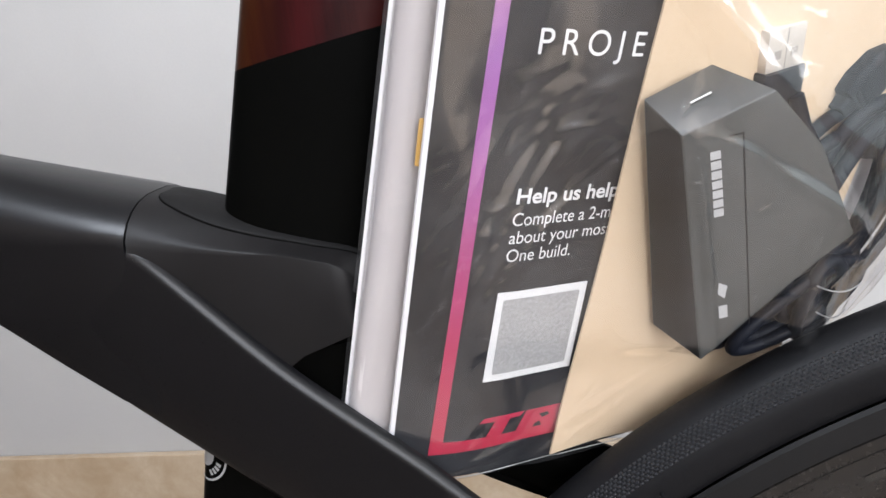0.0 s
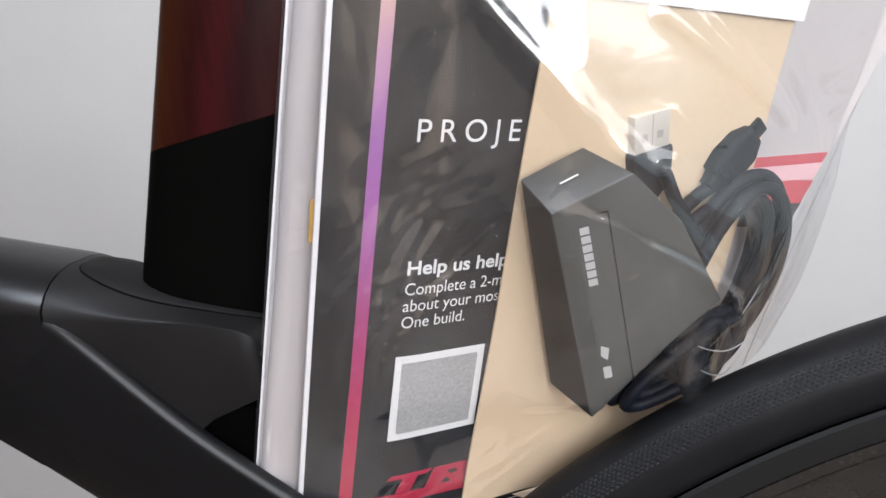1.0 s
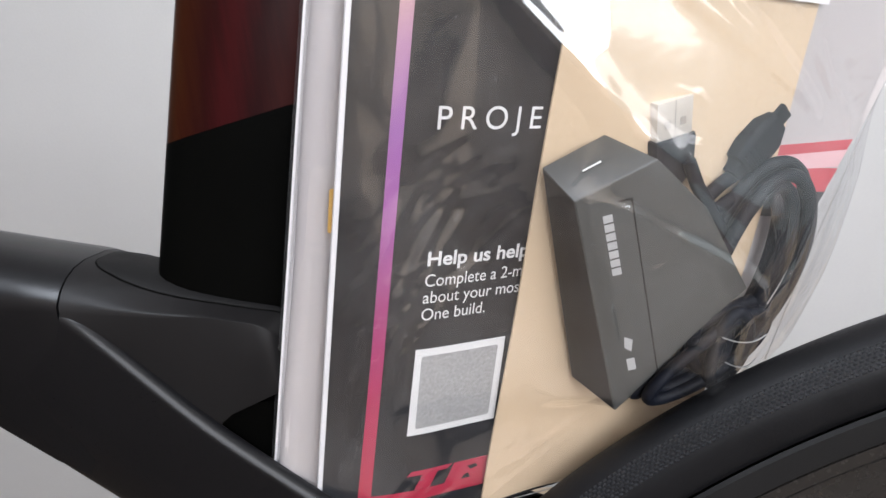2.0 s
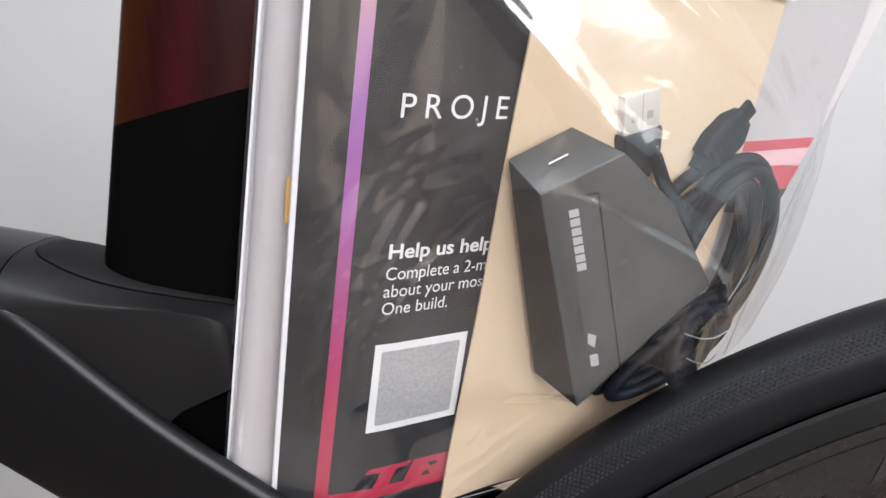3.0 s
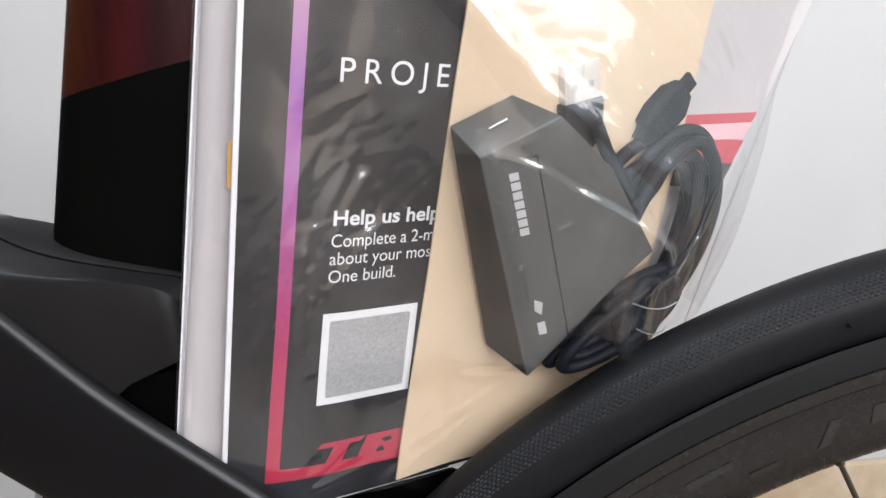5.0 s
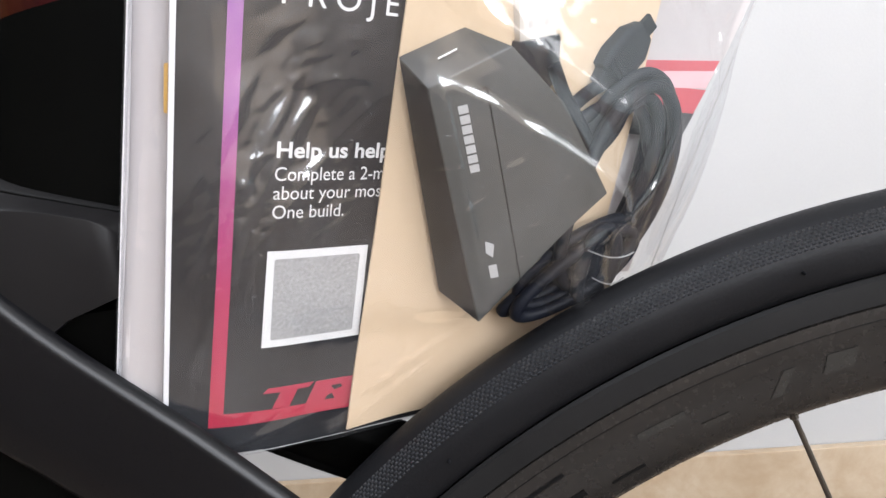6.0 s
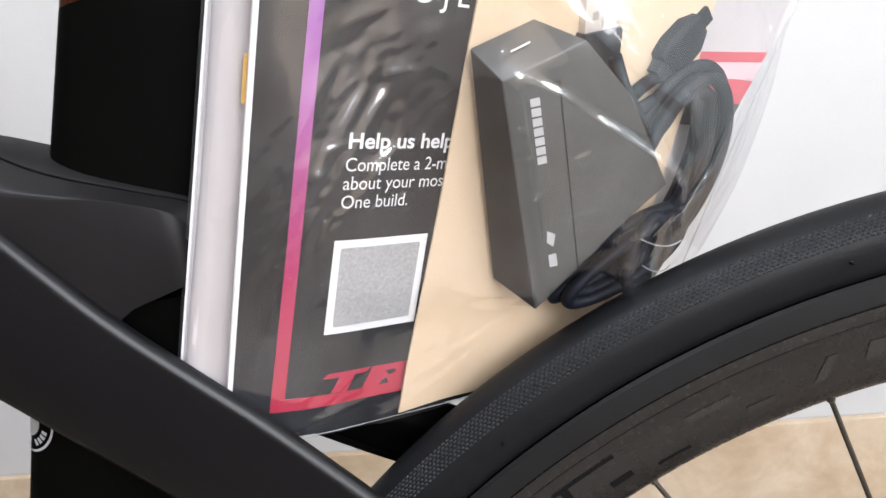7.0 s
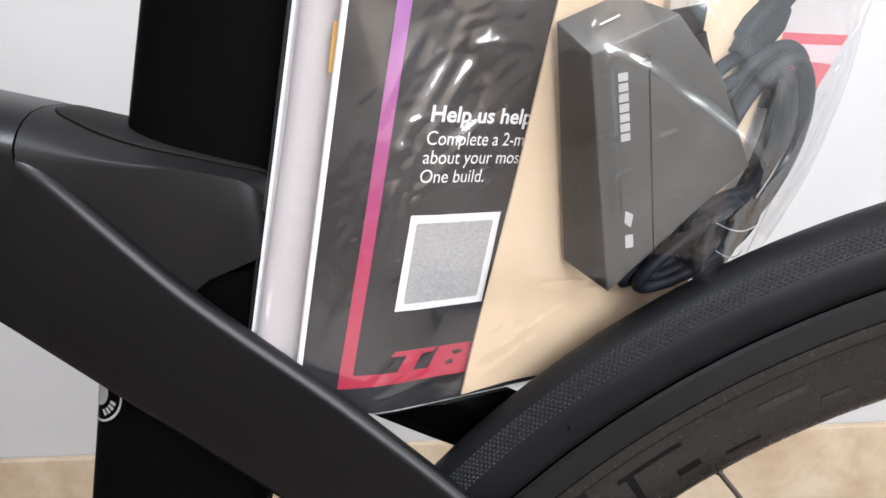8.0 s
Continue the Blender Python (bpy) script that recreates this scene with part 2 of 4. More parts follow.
def pane_glass():
    m, nt, p = material("window_glass")
    p.inputs["Transmission Weight"].default_value, p.inputs["Roughness"].default_value = 1.0, 0.0
    return m
GLASS = pane_glass()

# ---- mesh helpers ----
PLACE = {}

def thing(name, m, label, category, group="", kind=""):
    ob = new(name)
    ob.empty_display_size = 0.02
    ob.matrix_world = m
    PLACE[ob.name] = m
    return tagged(ob, label, category, group, kind)

def finish(bm, name, mats, smooth):
    me = bpy.data.meshes.new(name)
    bmesh.ops.recalc_face_normals(bm, faces=bm.faces[:])
    for f in bm.faces:
        f.smooth = smooth
    bm.to_mesh(me)
    bm.free()
    for m in mats if isinstance(mats, (list, tuple)) else [mats]:
        me.materials.append(m)
    if smooth:
        me.set_sharp_from_angle(angle=radians(38))
    return me

def part(name, bm, mat, parent, label="", frame_of=None, smooth=True):
    """One mesh under a thing or a part. frame_of: where the mesh's own axes lie in the world (default: the world's)."""
    m = PLACE[parent.name]
    bm.transform(m.inverted() @ (frame_of or Matrix.Identity(4)))
    ob = new(name, finish(bm, name, mat, smooth))
    ob.parent = parent
    PLACE[ob.name] = m
    return tagged(ob, label)

def solid(name, bm, mat, label, category="", group="", kind="", m=None, smooth=False):
    """A thing of one mesh; m: its place, with the mesh given in world axes."""
    m = m or Matrix.Identity(4)
    bm.transform(m.inverted())
    ob = new(name, finish(bm, name, mat, smooth))
    ob.matrix_world = m
    PLACE[ob.name] = m
    return tagged(ob, label, category, group, kind)

def box(bm, x0, x1, y0, y1, z0, z1, bevel=0.0):
    r = bmesh.ops.create_cube(bm, size=1)
    bmesh.ops.transform(bm, verts=r["verts"], matrix=Matrix.Translation(((x0 + x1) / 2, (y0 + y1) / 2, (z0 + z1) / 2)) @ Matrix.Diagonal((x1 - x0, y1 - y0, z1 - z0, 1)))
    if bevel:
        edges = list({e for v in r["verts"] for e in v.link_edges})
        bmesh.ops.bevel(bm, geom=edges, offset=bevel, segments=2, affect="EDGES", profile=0.6)
    return bm

def loft(bm, rings, closed=True, caps=True):
    rows = [[bm.verts.new(p) for p in ring] for ring in rings]
    n = len(rows[0])
    for a, b in zip(rows, rows[1:]):
        for i in range(n if closed else n - 1):
            j = (i + 1) % n
            bm.faces.new((a[i], a[j], b[j], b[i]))
    if caps and closed:
        bm.faces.new(rows[0])
        bm.faces.new(list(reversed(rows[-1])))
    return rows

def prism(bm, outline, w0, w1, bevel=0.0):
    """An outline in the first two axes, given thickness from w0 to w1 along the third."""
    low = [bm.verts.new((*p, w0)) for p in outline]
    high = [bm.verts.new((*p, w1)) for p in outline]
    n = len(outline)
    fs = [bm.faces.new(low), bm.faces.new(list(reversed(high)))]
    for i in range(n):
        j = (i + 1) % n
        fs.append(bm.faces.new((low[i], high[i], high[j], low[j])))
    if bevel:
        edges = list({e for f in fs for e in f.edges})
        bmesh.ops.bevel(bm, geom=edges, offset=bevel, segments=2, affect="EDGES", profile=0.6)
    return bm

def tube(bm, points, radius, sides=10, closed=False):
    """A round tube along a line of points."""
    pts = [Vector(p) for p in points]
    n = len(pts)
    rings, side = [], None
    for i, p in enumerate(pts):
        a = pts[(i - 1) % n] if closed or i else pts[0]
        b = pts[(i + 1) % n] if closed or i < n - 1 else pts[-1]
        d = (b - a).normalized()
        if side is None:
            side = d.orthogonal().normalized()
        side = (side - d * side.dot(d)).normalized()
        up = d.cross(side)
        r = radius[i] if isinstance(radius, (list, tuple)) else radius
        rings.append([p + r * (math.cos(t) * side + math.sin(t) * up) for t in (2 * math.pi * k / sides for k in range(sides))])
    loft(bm, rings + [rings[0]] if closed else rings, caps=not closed)
    return bm

def rounded(points, r=0.003, steps=5):
    """An outline with its corners rounded."""
    out, n = [], len(points)
    for i in range(n):
        p, a, b = (Vector(points[k % n]) for k in (i, i - 1, i + 1))
        da, db = a - p, b - p
        c = min(r, da.length * 0.45, db.length * 0.45)
        s, e = p + da.normalized() * c, p + db.normalized() * c
        for k in range(steps + 1):
            t = k / steps
            out.append(tuple((1 - t) ** 2 * s + 2 * t * (1 - t) * p + t * t * e))
    return out

# ---- the room ----
WALL_A, WALL_B = 0.677, -0.031      # the wall behind the bicycle: y = WALL_A + WALL_B * x
WALL_TURN = math.degrees(math.atan(WALL_B))
BACK = pose(0, WALL_A, 0, 0, 0, WALL_TURN)

def wall_box(name, m, mat, label, *args):
    bm = box(bmesh.new(), *args)
    bm.transform(m)
    return solid(name, bm, mat, label, "wall", kind="structure", m=m)

wall_box("wall_north", BACK, WALL, "white painted plaster wall", -2.7, 1.9, 0.0, 0.15, 0.0, 2.6)
# added out of view to close the room and give dark reflections
wall_box("wall_west", Matrix.Identity(4), DIMWALL, "unseen slate wall, dark for the reflections", -2.65, -2.5, -1.55, 0.78, 0.0, 2.6)

def wall_with_windows(name, m, mat, length, *openings):
    """A wall in its own x-z plane, 0.15 m thick, with openings through it, from left to right."""
    bm = bmesh.new()
    edge = -length / 2
    for x0, x1, z0, z1 in openings:
        for a, b, c, d in ((edge, x0, 0, 2.6), (x0, x1, 0, z0), (x0, x1, z1, 2.6)):
            box(bm, a, b, 0, 0.15, c, d)
        edge = x1
    box(bm, edge, length / 2, 0, 0.15, 0, 2.6)
    bm.transform(m)
    solid(name, bm, mat, "unseen wall with a window opening, coloured for the reflections", "wall", kind="structure", m=m)

def window(name, m, x0, x1, z0, z1):
    w = thing(name, m @ pose((x0 + x1) / 2, 0.07, z0), "white framed window with clear glass", "window", kind="structure")
    bm = bmesh.new()
    for a, b, c, d in ((x0, x1, z0, z0 + 0.06), (x0, x1, z1 - 0.06, z1), (x0, x0 + 0.06, z0 + 0.06, z1 - 0.06), (x1 - 0.06, x1, z0 + 0.06, z1 - 0.06), ((x0 + x1) / 2 - 0.03, (x0 + x1) / 2 + 0.03, z0 + 0.06, z1 - 0.06)):
        box(bm, a, b, 0.04, 0.11, c, d)
    part("window_frame", bm, GLASS_FRAME, w, frame_of=m, smooth=False)
    for a, b in ((x0 + 0.06, (x0 + x1) / 2 - 0.03), ((x0 + x1) / 2 + 0.03, x1 - 0.06)):
        pane = part("pane", box(bmesh.new(), a, b, 0.07, 0.076, z0 + 0.06, z1 - 0.06), GLASS, w, frame_of=m, smooth=False)
        pane.visible_shadow = False

# added out of view: tan and grey-green walls that act as reflectors
SOUTH, EAST = pose(-0.375, -1.55, 0, 0, 0, 180), pose(1.75, -0.45, 0, 0, 0, -90)
wall_with_windows("wall_south", SOUTH, TANWALL, 4.55, (-2.025, -0.175, 0.72, 2.12))
window("window_1", SOUTH, -2.025, -0.175, 0.72, 2.12)
wall_with_windows("wall_east", EAST, GREYWALL, 2.4, (-0.25, 1.0, 0.88, 2.15))
window("window_2", EAST, -0.25, 1.0, 0.88, 2.15)
bm = bmesh.new()
for a, d, e, f in ((-2.65, -1.25, -1.75, 0.95), (0.15, 1.9, -1.75, 0.95), (-1.25, 0.15, -1.75, -1.22), (-1.25, 0.15, -0.58, 0.95)):
    box(bm, a, d, e, f, 2.6, 2.75)
solid("ceiling", bm, CEIL, "white painted ceiling with a rooflight opening", "ceiling", kind="structure")
solid("floor", box(bmesh.new(), -2.65, 1.9, -1.75, 0.95, -0.12, -0.004), GROUT, "dark brown tiled floor", "floor", kind="structure")
floor_ob = bpy.data.objects["floor"]

# ---- the bicycle's rear half ----
AXLE = Vector((0, 0, 0.34))
bike = thing("bicycle", pose(0, 0, 0), "satin black aero road bicycle with a red and black seatpost", "bicycle")

def wing(x_front, x_back, half, count=28, nose=0.42):
    """A symmetric aerofoil outline: x along the chord, y across."""
    out = []
    chord = x_back - x_front
    for k in range(count):
        a = 2 * math.pi * k / count
        s = 0.5 - 0.5 * math.cos(a)
        w = half * abs(math.sin(a)) ** 0.62 * (1.0 - 0.25 * (s - nose))
        out.append((x_front + chord * s, w if a <= math.pi else -w))
    return out

# seatpost
LEAN = 0.30
def post_ring(z, grow=0.0):
    xf = -0.3236 + (z - 0.7043) * LEAN
    return [(x, y, z) for x, y in wing(xf - grow, xf + 0.052 + grow, 0.0125 + grow)]
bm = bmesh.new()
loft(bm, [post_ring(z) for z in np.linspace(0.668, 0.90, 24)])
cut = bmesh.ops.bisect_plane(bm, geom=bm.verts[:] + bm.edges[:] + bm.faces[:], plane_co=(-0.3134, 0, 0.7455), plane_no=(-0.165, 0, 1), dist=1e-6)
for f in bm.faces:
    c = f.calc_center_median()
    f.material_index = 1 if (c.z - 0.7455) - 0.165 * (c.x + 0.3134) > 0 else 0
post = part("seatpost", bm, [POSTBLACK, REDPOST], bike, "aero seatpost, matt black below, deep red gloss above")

# rubber seal round the foot of the post, lying on the cluster's sloping top
def cluster_top(x):
    """Height of the seat cluster's crown line at x."""
    return float(np.interp(x, (-0.40, -0.376, -0.3465, -0.328, -0.300, -0.283, -0.276), (0.7283, 0.7213, 0.7127, 0.7068, 0.6965, 0.6900, 0.6865)))

# top tube and seat cluster: sections along the bicycle
def shell_section(x):
    top = cluster_top(x)
    side = float(np.interp(x, (-0.376, -0.346, -0.334, -0.317, -0.300, -0.287, -0.2835, -0.2815, -0.279), (0.7120, 0.7022, 0.6992, 0.6958, 0.6928, 0.6892, 0.6872, 0.6846, 0.6790)))
    low = float(np.interp(x, (-0.345, -0.3075, -0.303, -0.2845, -0.279), (0.690, 0.6545, 0.6590, 0.6655, 0.6690)))
    half = float(np.interp(x, (-0.346, -0.343, -0.33, -0.30, -0.2845, -0.2825, -0.2805, -0.279), (0.0250, 0.0243, 0.0228, 0.0218, 0.0212, 0.0202, 0.0175, 0.0120)))
    k = min(max((x + 0.346) / 0.022, 0.0), 1.0)          # the tube's crown at the seam, a creased shoulder behind it
    crown = [(a + (c - a) * k, b + (d - b) * k) for (a, b), (c, d) in zip(((1.0, -0.22), (0.985, -0.02), (0.93, 0.18), (0.84, 0.42), (0.70, 0.66), (0.50, 0.87), (0.24, 0.98)), ((1.0, -0.22), (0.992, -0.06), (0.965, 0.03), (0.90, 0.12), (0.72, 0.50), (0.50, 0.84), (0.24, 0.98)))]
    pts = [(-half, low), (-half - 0.0006, (low + side) / 2)] + [(-half * f, side + (top - side) * q) for f, q in crown]
    return [(x, y, z) for y, z in pts] + [(x, -y, z) for y, z in reversed(pts)]
bm = bmesh.new()
loft(bm, [shell_section(x) for x in (-0.3462, -0.344, -0.338, -0.333, -0.329, -0.322, -0.315, -0.3065, -0.300, -0.293, -0.2875, -0.2845, -0.2825, -0.2805, -0.279)])
cluster = part("seat_fairing", bm, TRIM, bike, "matt black fairing at the foot of the post")

def tube_section(x, top, side, low, half):
    """A section of the top tube: crowned above, upright at the sides, rounded below."""
    pts = [(-half * 0.45, low), (-half * 0.80, low + 0.0012), (-half * 0.97, low + 0.0045), (-half, low + 0.010), (-half, (low + side) / 2)]
    pts += [(-half * f, side + (top - side) * k) for f, k in ((1.0, -0.22), (0.985, -0.02), (0.93, 0.18), (0.84, 0.42), (0.70, 0.66), (0.50, 0.87), (0.24, 0.98))]
    return [(x, y, z) for y, z in pts] + [(x, -y, z) for y, z in reversed(pts)]
bm = bmesh.new()
loft(bm, [tube_section(*v) for v in (
    (-0.70, 0.822, 0.800, 0.778, 0.018), (-0.55, 0.7735, 0.7530, 0.733, 0.019), (-0.45, 0.7434, 0.7220, 0.6985, 0.022), (-0.40, 0.7283, 0.7105, 0.6790, 0.0252), (-0.376, 0.7213, 0.7068, 0.6590, 0.0260), (-0.360, 0.7166, 0.7050, 0.646, 0.0262), (-0.3500, 0.7138, 0.7035, 0.640, 0.0261), (-0.3465, 0.7127, 0.7023, 0.640, 0.0258))])
part("top_tube", bm, FRAME, bike)

def seat_stay(side):
    """The stay from the cluster down to the axle: flat outer face, deep at the top, cut away below on the inside."""
    rows = [(x, hi, hi - (hi - 0.6795 + 0.8816 * (x + 0.397)) / 1.331 / 0.70, outer, inner) for x, hi, outer, inner in (
        (-0.3740, 0.6990, 0.0190, 0.010), (-0.3560, 0.7055, 0.0238, 0.0115), (-0.3458, 0.7048, 0.0262, 0.0125), (-0.3300, 0.6860, 0.0264, 0.0135), (-0.3062, 0.6572, 0.0262, 0.0145), (-0.2757, 0.6273, 0.0262, 0.0148), (-0.2591, 0.6110, 0.0263, 0.0152), (-0.2324, 0.5848, 0.0275, 0.0165))]
    rows += [(-0.180, 0.530, 0.484, 0.036, 0.024), (-0.100, 0.446, 0.410, 0.053, 0.043), (-0.035, 0.378, 0.350, 0.064, 0.056), (0.004, 0.350, 0.324, 0.066, 0.058)]
    if side > 0:        # the far one runs flatter behind the bag
        rows = ((-0.4000, 0.6900, 0.6750, 0.0165, 0.010), (-0.3458, 0.6650, 0.6300, 0.0240, 0.0125), (-0.3000, 0.6405, 0.5985, 0.0262, 0.0145), (-0.2185, 0.5960, 0.5540, 0.0275, 0.0165), (-0.1700, 0.5680, 0.5260, 0.036, 0.024), (-0.100, 0.470, 0.438, 0.053, 0.043), (-0.035, 0.385, 0.360, 0.064, 0.056), (0.004, 0.350, 0.326, 0.066, 0.058))
    rings = []
    up = Vector((0.70, 0, 0.714))                    # sections stand square to the stay
    table = np.array(rows)
    fine = np.linspace(table[0, 0], table[-1, 0], 90)
    cols = [np.interp(fine, table[:, 0], table[:, k]) for k in range(1, 5)]
    for col in cols:
        for _ in range(5):
            col[1:-1] = (col[:-2] + 2 * col[1:-1] + col[2:]) / 4
    for x, hi, lo, outer, inner in zip(fine, *cols):
        t = (hi - lo) * 0.70
        r = min(0.0042, (outer - inner) * 0.45)
        rise = 0.0034 * float(np.interp(x, (-0.36, -0.31, -0.27, 0.0), (-0.3, 0.15, 0.8, 0.8)))
        sec = [(rise - 0.0085, inner + 0.001), (rise - 0.0034, outer - r - 0.0032), (rise - 0.0008, outer - r - 0.0012), (rise, outer - r)]
        sec += [(rise - r + r * math.cos(q), outer - r + r * math.sin(q)) for q in np.linspace(0.2, math.pi / 2, 8)]
        sec += [(-t * 0.55, outer + 0.0004), (-t * 0.9, outer - 0.0010), (-t * 0.97, outer - 0.0026), (-t, outer - 0.0055), (-t * 0.90, (inner * 0.45 + outer * 0.55)), (-t * 0.62, inner + 0.001), (-t * 0.40, inner), (rise - 0.011, inner), (rise - 0.0095, inner + 0.0004)]
        rings.append([Vector((x, 0, hi)) + up * a + Vector((0, side * q, 0)) for a, q in sec])
    bm = bmesh.new()
    loft(bm, rings)
    # the far stay takes the darker post black: shade put into its colour
    return part("seat_stay", bm, FRAME if side < 0 else POSTBLACK, bike, "" if side < 0 else "far seat stay, coloured darker black as if in shade")
seat_stay(-1)
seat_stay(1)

# seam of the rubber seal
def seal_outline(grow, count=44):
    out = []
    for k in range(count):
        a = 2 * math.pi * k / count
        s = 0.5 - 0.5 * math.cos(a)
        w = (0.0150 + grow) * abs(math.sin(a)) ** 0.55
        out.append((-0.3432 - grow + (0.066 + 2 * grow) * s, w if a <= math.pi else -w))
    return out
def on_cluster(x, y):
    q = shell_section(min(max(x, -0.346), -0.279))
    ys, zs = [p[1] for p in q[2:9]], [p[2] for p in q[2:9]]
    return float(np.interp(-abs(y), ys, zs))
bm = bmesh.new()
rings = []
for shrink, rise in ((0.0, -0.001), (0.0, 0.0004), (-0.0006, 0.0007), (-0.004, 0.0009), (-0.0085, 0.0012)):
    rings.append([(x, y, on_cluster(x, y) + rise) for x, y in seal_outline(shrink)])
bm.faces.new(loft(bm, rings, caps=False)[-1])
seal = part("post_seal", bm, GASKET, bike, "thin black rubber seal round the post")
part("seal_gap", tube(bmesh.new(), [(x, y, on_cluster(x, y) + 0.0001) for x, y in seal_outline(0.0002, 90)], 0.0002, 6, closed=True), POSTBLACK, seal, "thin dark gap round the seal")

# seat tube below the opening
def seat_tube_front(z):
    return -0.3488 + (z - 0.62) * 0.268
SEAT_HALF, SEAT_CHORD = 0.0170, 0.064
bm = bmesh.new()
loft(bm, [[(x, y, z) for x, y in wing(seat_tube_front(z), seat_tube_front(z) + SEAT_CHORD, SEAT_HALF)] for z in np.linspace(0.26, 0.66, 30)])
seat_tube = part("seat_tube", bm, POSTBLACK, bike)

def seat_tube_side(x, z):
    s = min(max((x - seat_tube_front(z)) / SEAT_CHORD, 0.0), 1.0)
    a = math.acos(1 - 2 * s)
    return -SEAT_HALF * abs(math.sin(a)) ** 0.62 * (1.0 - 0.25 * (s - 0.42))

def badge(name, r0, r1, a0, a1, mat, label):
    """A flat ring or disc that wraps round the seat tube's leading edge."""
    bm = bmesh.new()
    steps = 40
    cx, cz = -0.3480, 0.6225
    rings = []
    for r in np.linspace(r0, r1, 5):
        row = []
        for k in range(steps + 1):
            a = a0 + (a1 - a0) * k / steps
            x, z = cx + r * math.cos(a), cz + r * math.sin(a)
            x = max(x, seat_tube_front(z) + 0.0004)
            row.append((x - 0.0002, seat_tube_side(x, z) - 0.0004, z))
        rings.append(row)
    loft(bm, rings, closed=False)
    part(name, bm, mat, seat_tube, label)
badge("badge_ring", 0.0112, 0.0120, 0, 2 * math.pi, BADGEWHITE, "thin pale ring of a round badge")
badge("badge_disc", 0.0002, 0.0066, 0, 2 * math.pi, BADGEWHITE, "pale grey centre of a round badge")
for a in (-70, -58, -46, -34, 100, 112, 124, 136):
    badge("badge_bar", 0.0080, 0.0100, radians(a), radians(a + 8), BADGEWHITE, "short unreadable mark")

# chain stays and bottom bracket, which carry the seat tube
bm = bmesh.new()
tube(bm, [(-0.425, -0.043, 0.268), (-0.425, 0.043, 0.268)], 0.024, 24)
part("bottom_bracket", bm, FRAME, bike)
for s in (-1, 1):
    bm = bmesh.new()
    tube(bm, [(-0.42, s * 0.028, 0.270), (-0.30, s * 0.040, 0.290), (-0.12, s * 0.056, 0.320), (0.0, s * 0.064, 0.338)], [0.016, 0.014, 0.011, 0.012], 14)
    part("chain_stay", bm, FRAME, bike)

# rear wheel
wheel = part("rear_wheel", tube(bmesh.new(), [AXLE + Vector((0, y, 0)) for y in (-0.058, -0.036, -0.034, -0.026, -0.024, 0.024, 0.026, 0.034, 0.036, 0.058)], [0.010, 0.012, 0.024, 0.024, 0.012, 0.012, 0.026, 0.026, 0.012, 0.010], 24), RIMMARK, bike, "rear wheel with a deep dark carbon rim")

def lathe(bm, profile, segments=240, closed=True):
    """A profile of (radius, y), turned about the axle."""
    rings = []
    for k in range(segments):
        a = 2 * math.pi * k / segments
        rings.append([(r * math.cos(a), y, 0.34 + r * math.sin(a)) for r, y in profile])
    loft(bm, rings + [rings[0]], closed=closed, caps=False)
    bmesh.ops.remove_doubles(bm, verts=bm.verts[:], dist=1e-6)
    return bm

TYRE_R, TYRE_W = 0.3236, 0.0125
def tyre_profile():
    out = []
    for k in range(41):
        a = radians(-62 + 304 * k / 40)
        across = math.cos(a) if math.sin(a) > 0 else math.copysign(abs(math.cos(a)) ** 0.32, math.cos(a))
        out.append((TYRE_R + TYRE_W * math.sin(a) * 0.985, -TYRE_W * across))
    return out + [(0.3150, 0.0040), (0.3150, -0.0040)]
tyre = part("tyre", lathe(bmesh.new(), tyre_profile()), TYRE, wheel, "black road tyre with a file tread")
half_rim = [(0.3080, -0.0072), (0.3127, -0.0109), (0.3131, -0.0115), (0.3122, -0.0129), (0.3060, -0.0139), (0.3046, -0.0140)]
bm = bmesh.new()
lathe(bm, half_rim + [(0.3046, 0.0140)] + [(r, -y) for r, y in reversed(half_rim[:-1])])
part("rim_edge", bm, RIMTRACK, wheel)
nose = [(0.3040, -0.0130), (0.3037, -0.0138), (0.3000, -0.0141), (0.2930, -0.0139), (0.2850, -0.0125), (0.2780, -0.0102), (0.2725, -0.0074), (0.2690, -0.0042), (0.2680, 0.0)]
bm = bmesh.new()
lathe(bm, nose + [(r, -y) for r, y in reversed(nose[:-1])])
part("rim", bm, RIM, wheel, "dark carbon rim")
def rim_side(r):
    rr, yy = zip(*sorted(nose))
    return float(np.interp(r, rr, yy))

# file tread: short raised bumps in a band on each shoulder, coloured lighter as if lit
bm_verts, bm_faces = [], []
ROWS_OF_BUMPS, ROUND = 7, 1050
for side in (-1, 1):
    for row in range(ROWS_OF_BUMPS):
        th = radians(18 + 35 * (row + 0.5) / ROWS_OF_BUMPS)
        dth = radians(35 / ROWS_OF_BUMPS) * 0.43
        for k in range(ROUND):
            a = 2 * math.pi * (k + 0.5 * (row % 2)) / ROUND
            da = math.pi / ROUND * 0.74
            i = len(bm_verts)
            for (sa, st, h) in ((-1, -1, -0.0001), (1, -1, -0.0001), (1, 1, -0.0001), (-1, 1, -0.0001), (-0.35, 0.0, 0.00062 if side < 0 else 0.00012), (0.35, 0.0, 0.00062 if side < 0 else 0.00012)):
                t2, a2 = th + st * dth, a + sa * da
                r, y = TYRE_R + (TYRE_W + h) * math.sin(t2) * 0.985, side * (TYRE_W + h) * math.cos(t2)
                bm_verts.append((r * math.cos(a2), y, 0.34 + r * math.sin(a2)))
            for f in ((0, 1, 5, 4), (1, 2, 5), (2, 3, 4, 5), (3, 0, 4)):
                bm_faces.append([i + q for q in (f if side < 0 else tuple(reversed(f)))])
me = bpy.data.meshes.new("tread")
me.from_pydata(bm_verts, [], bm_faces)
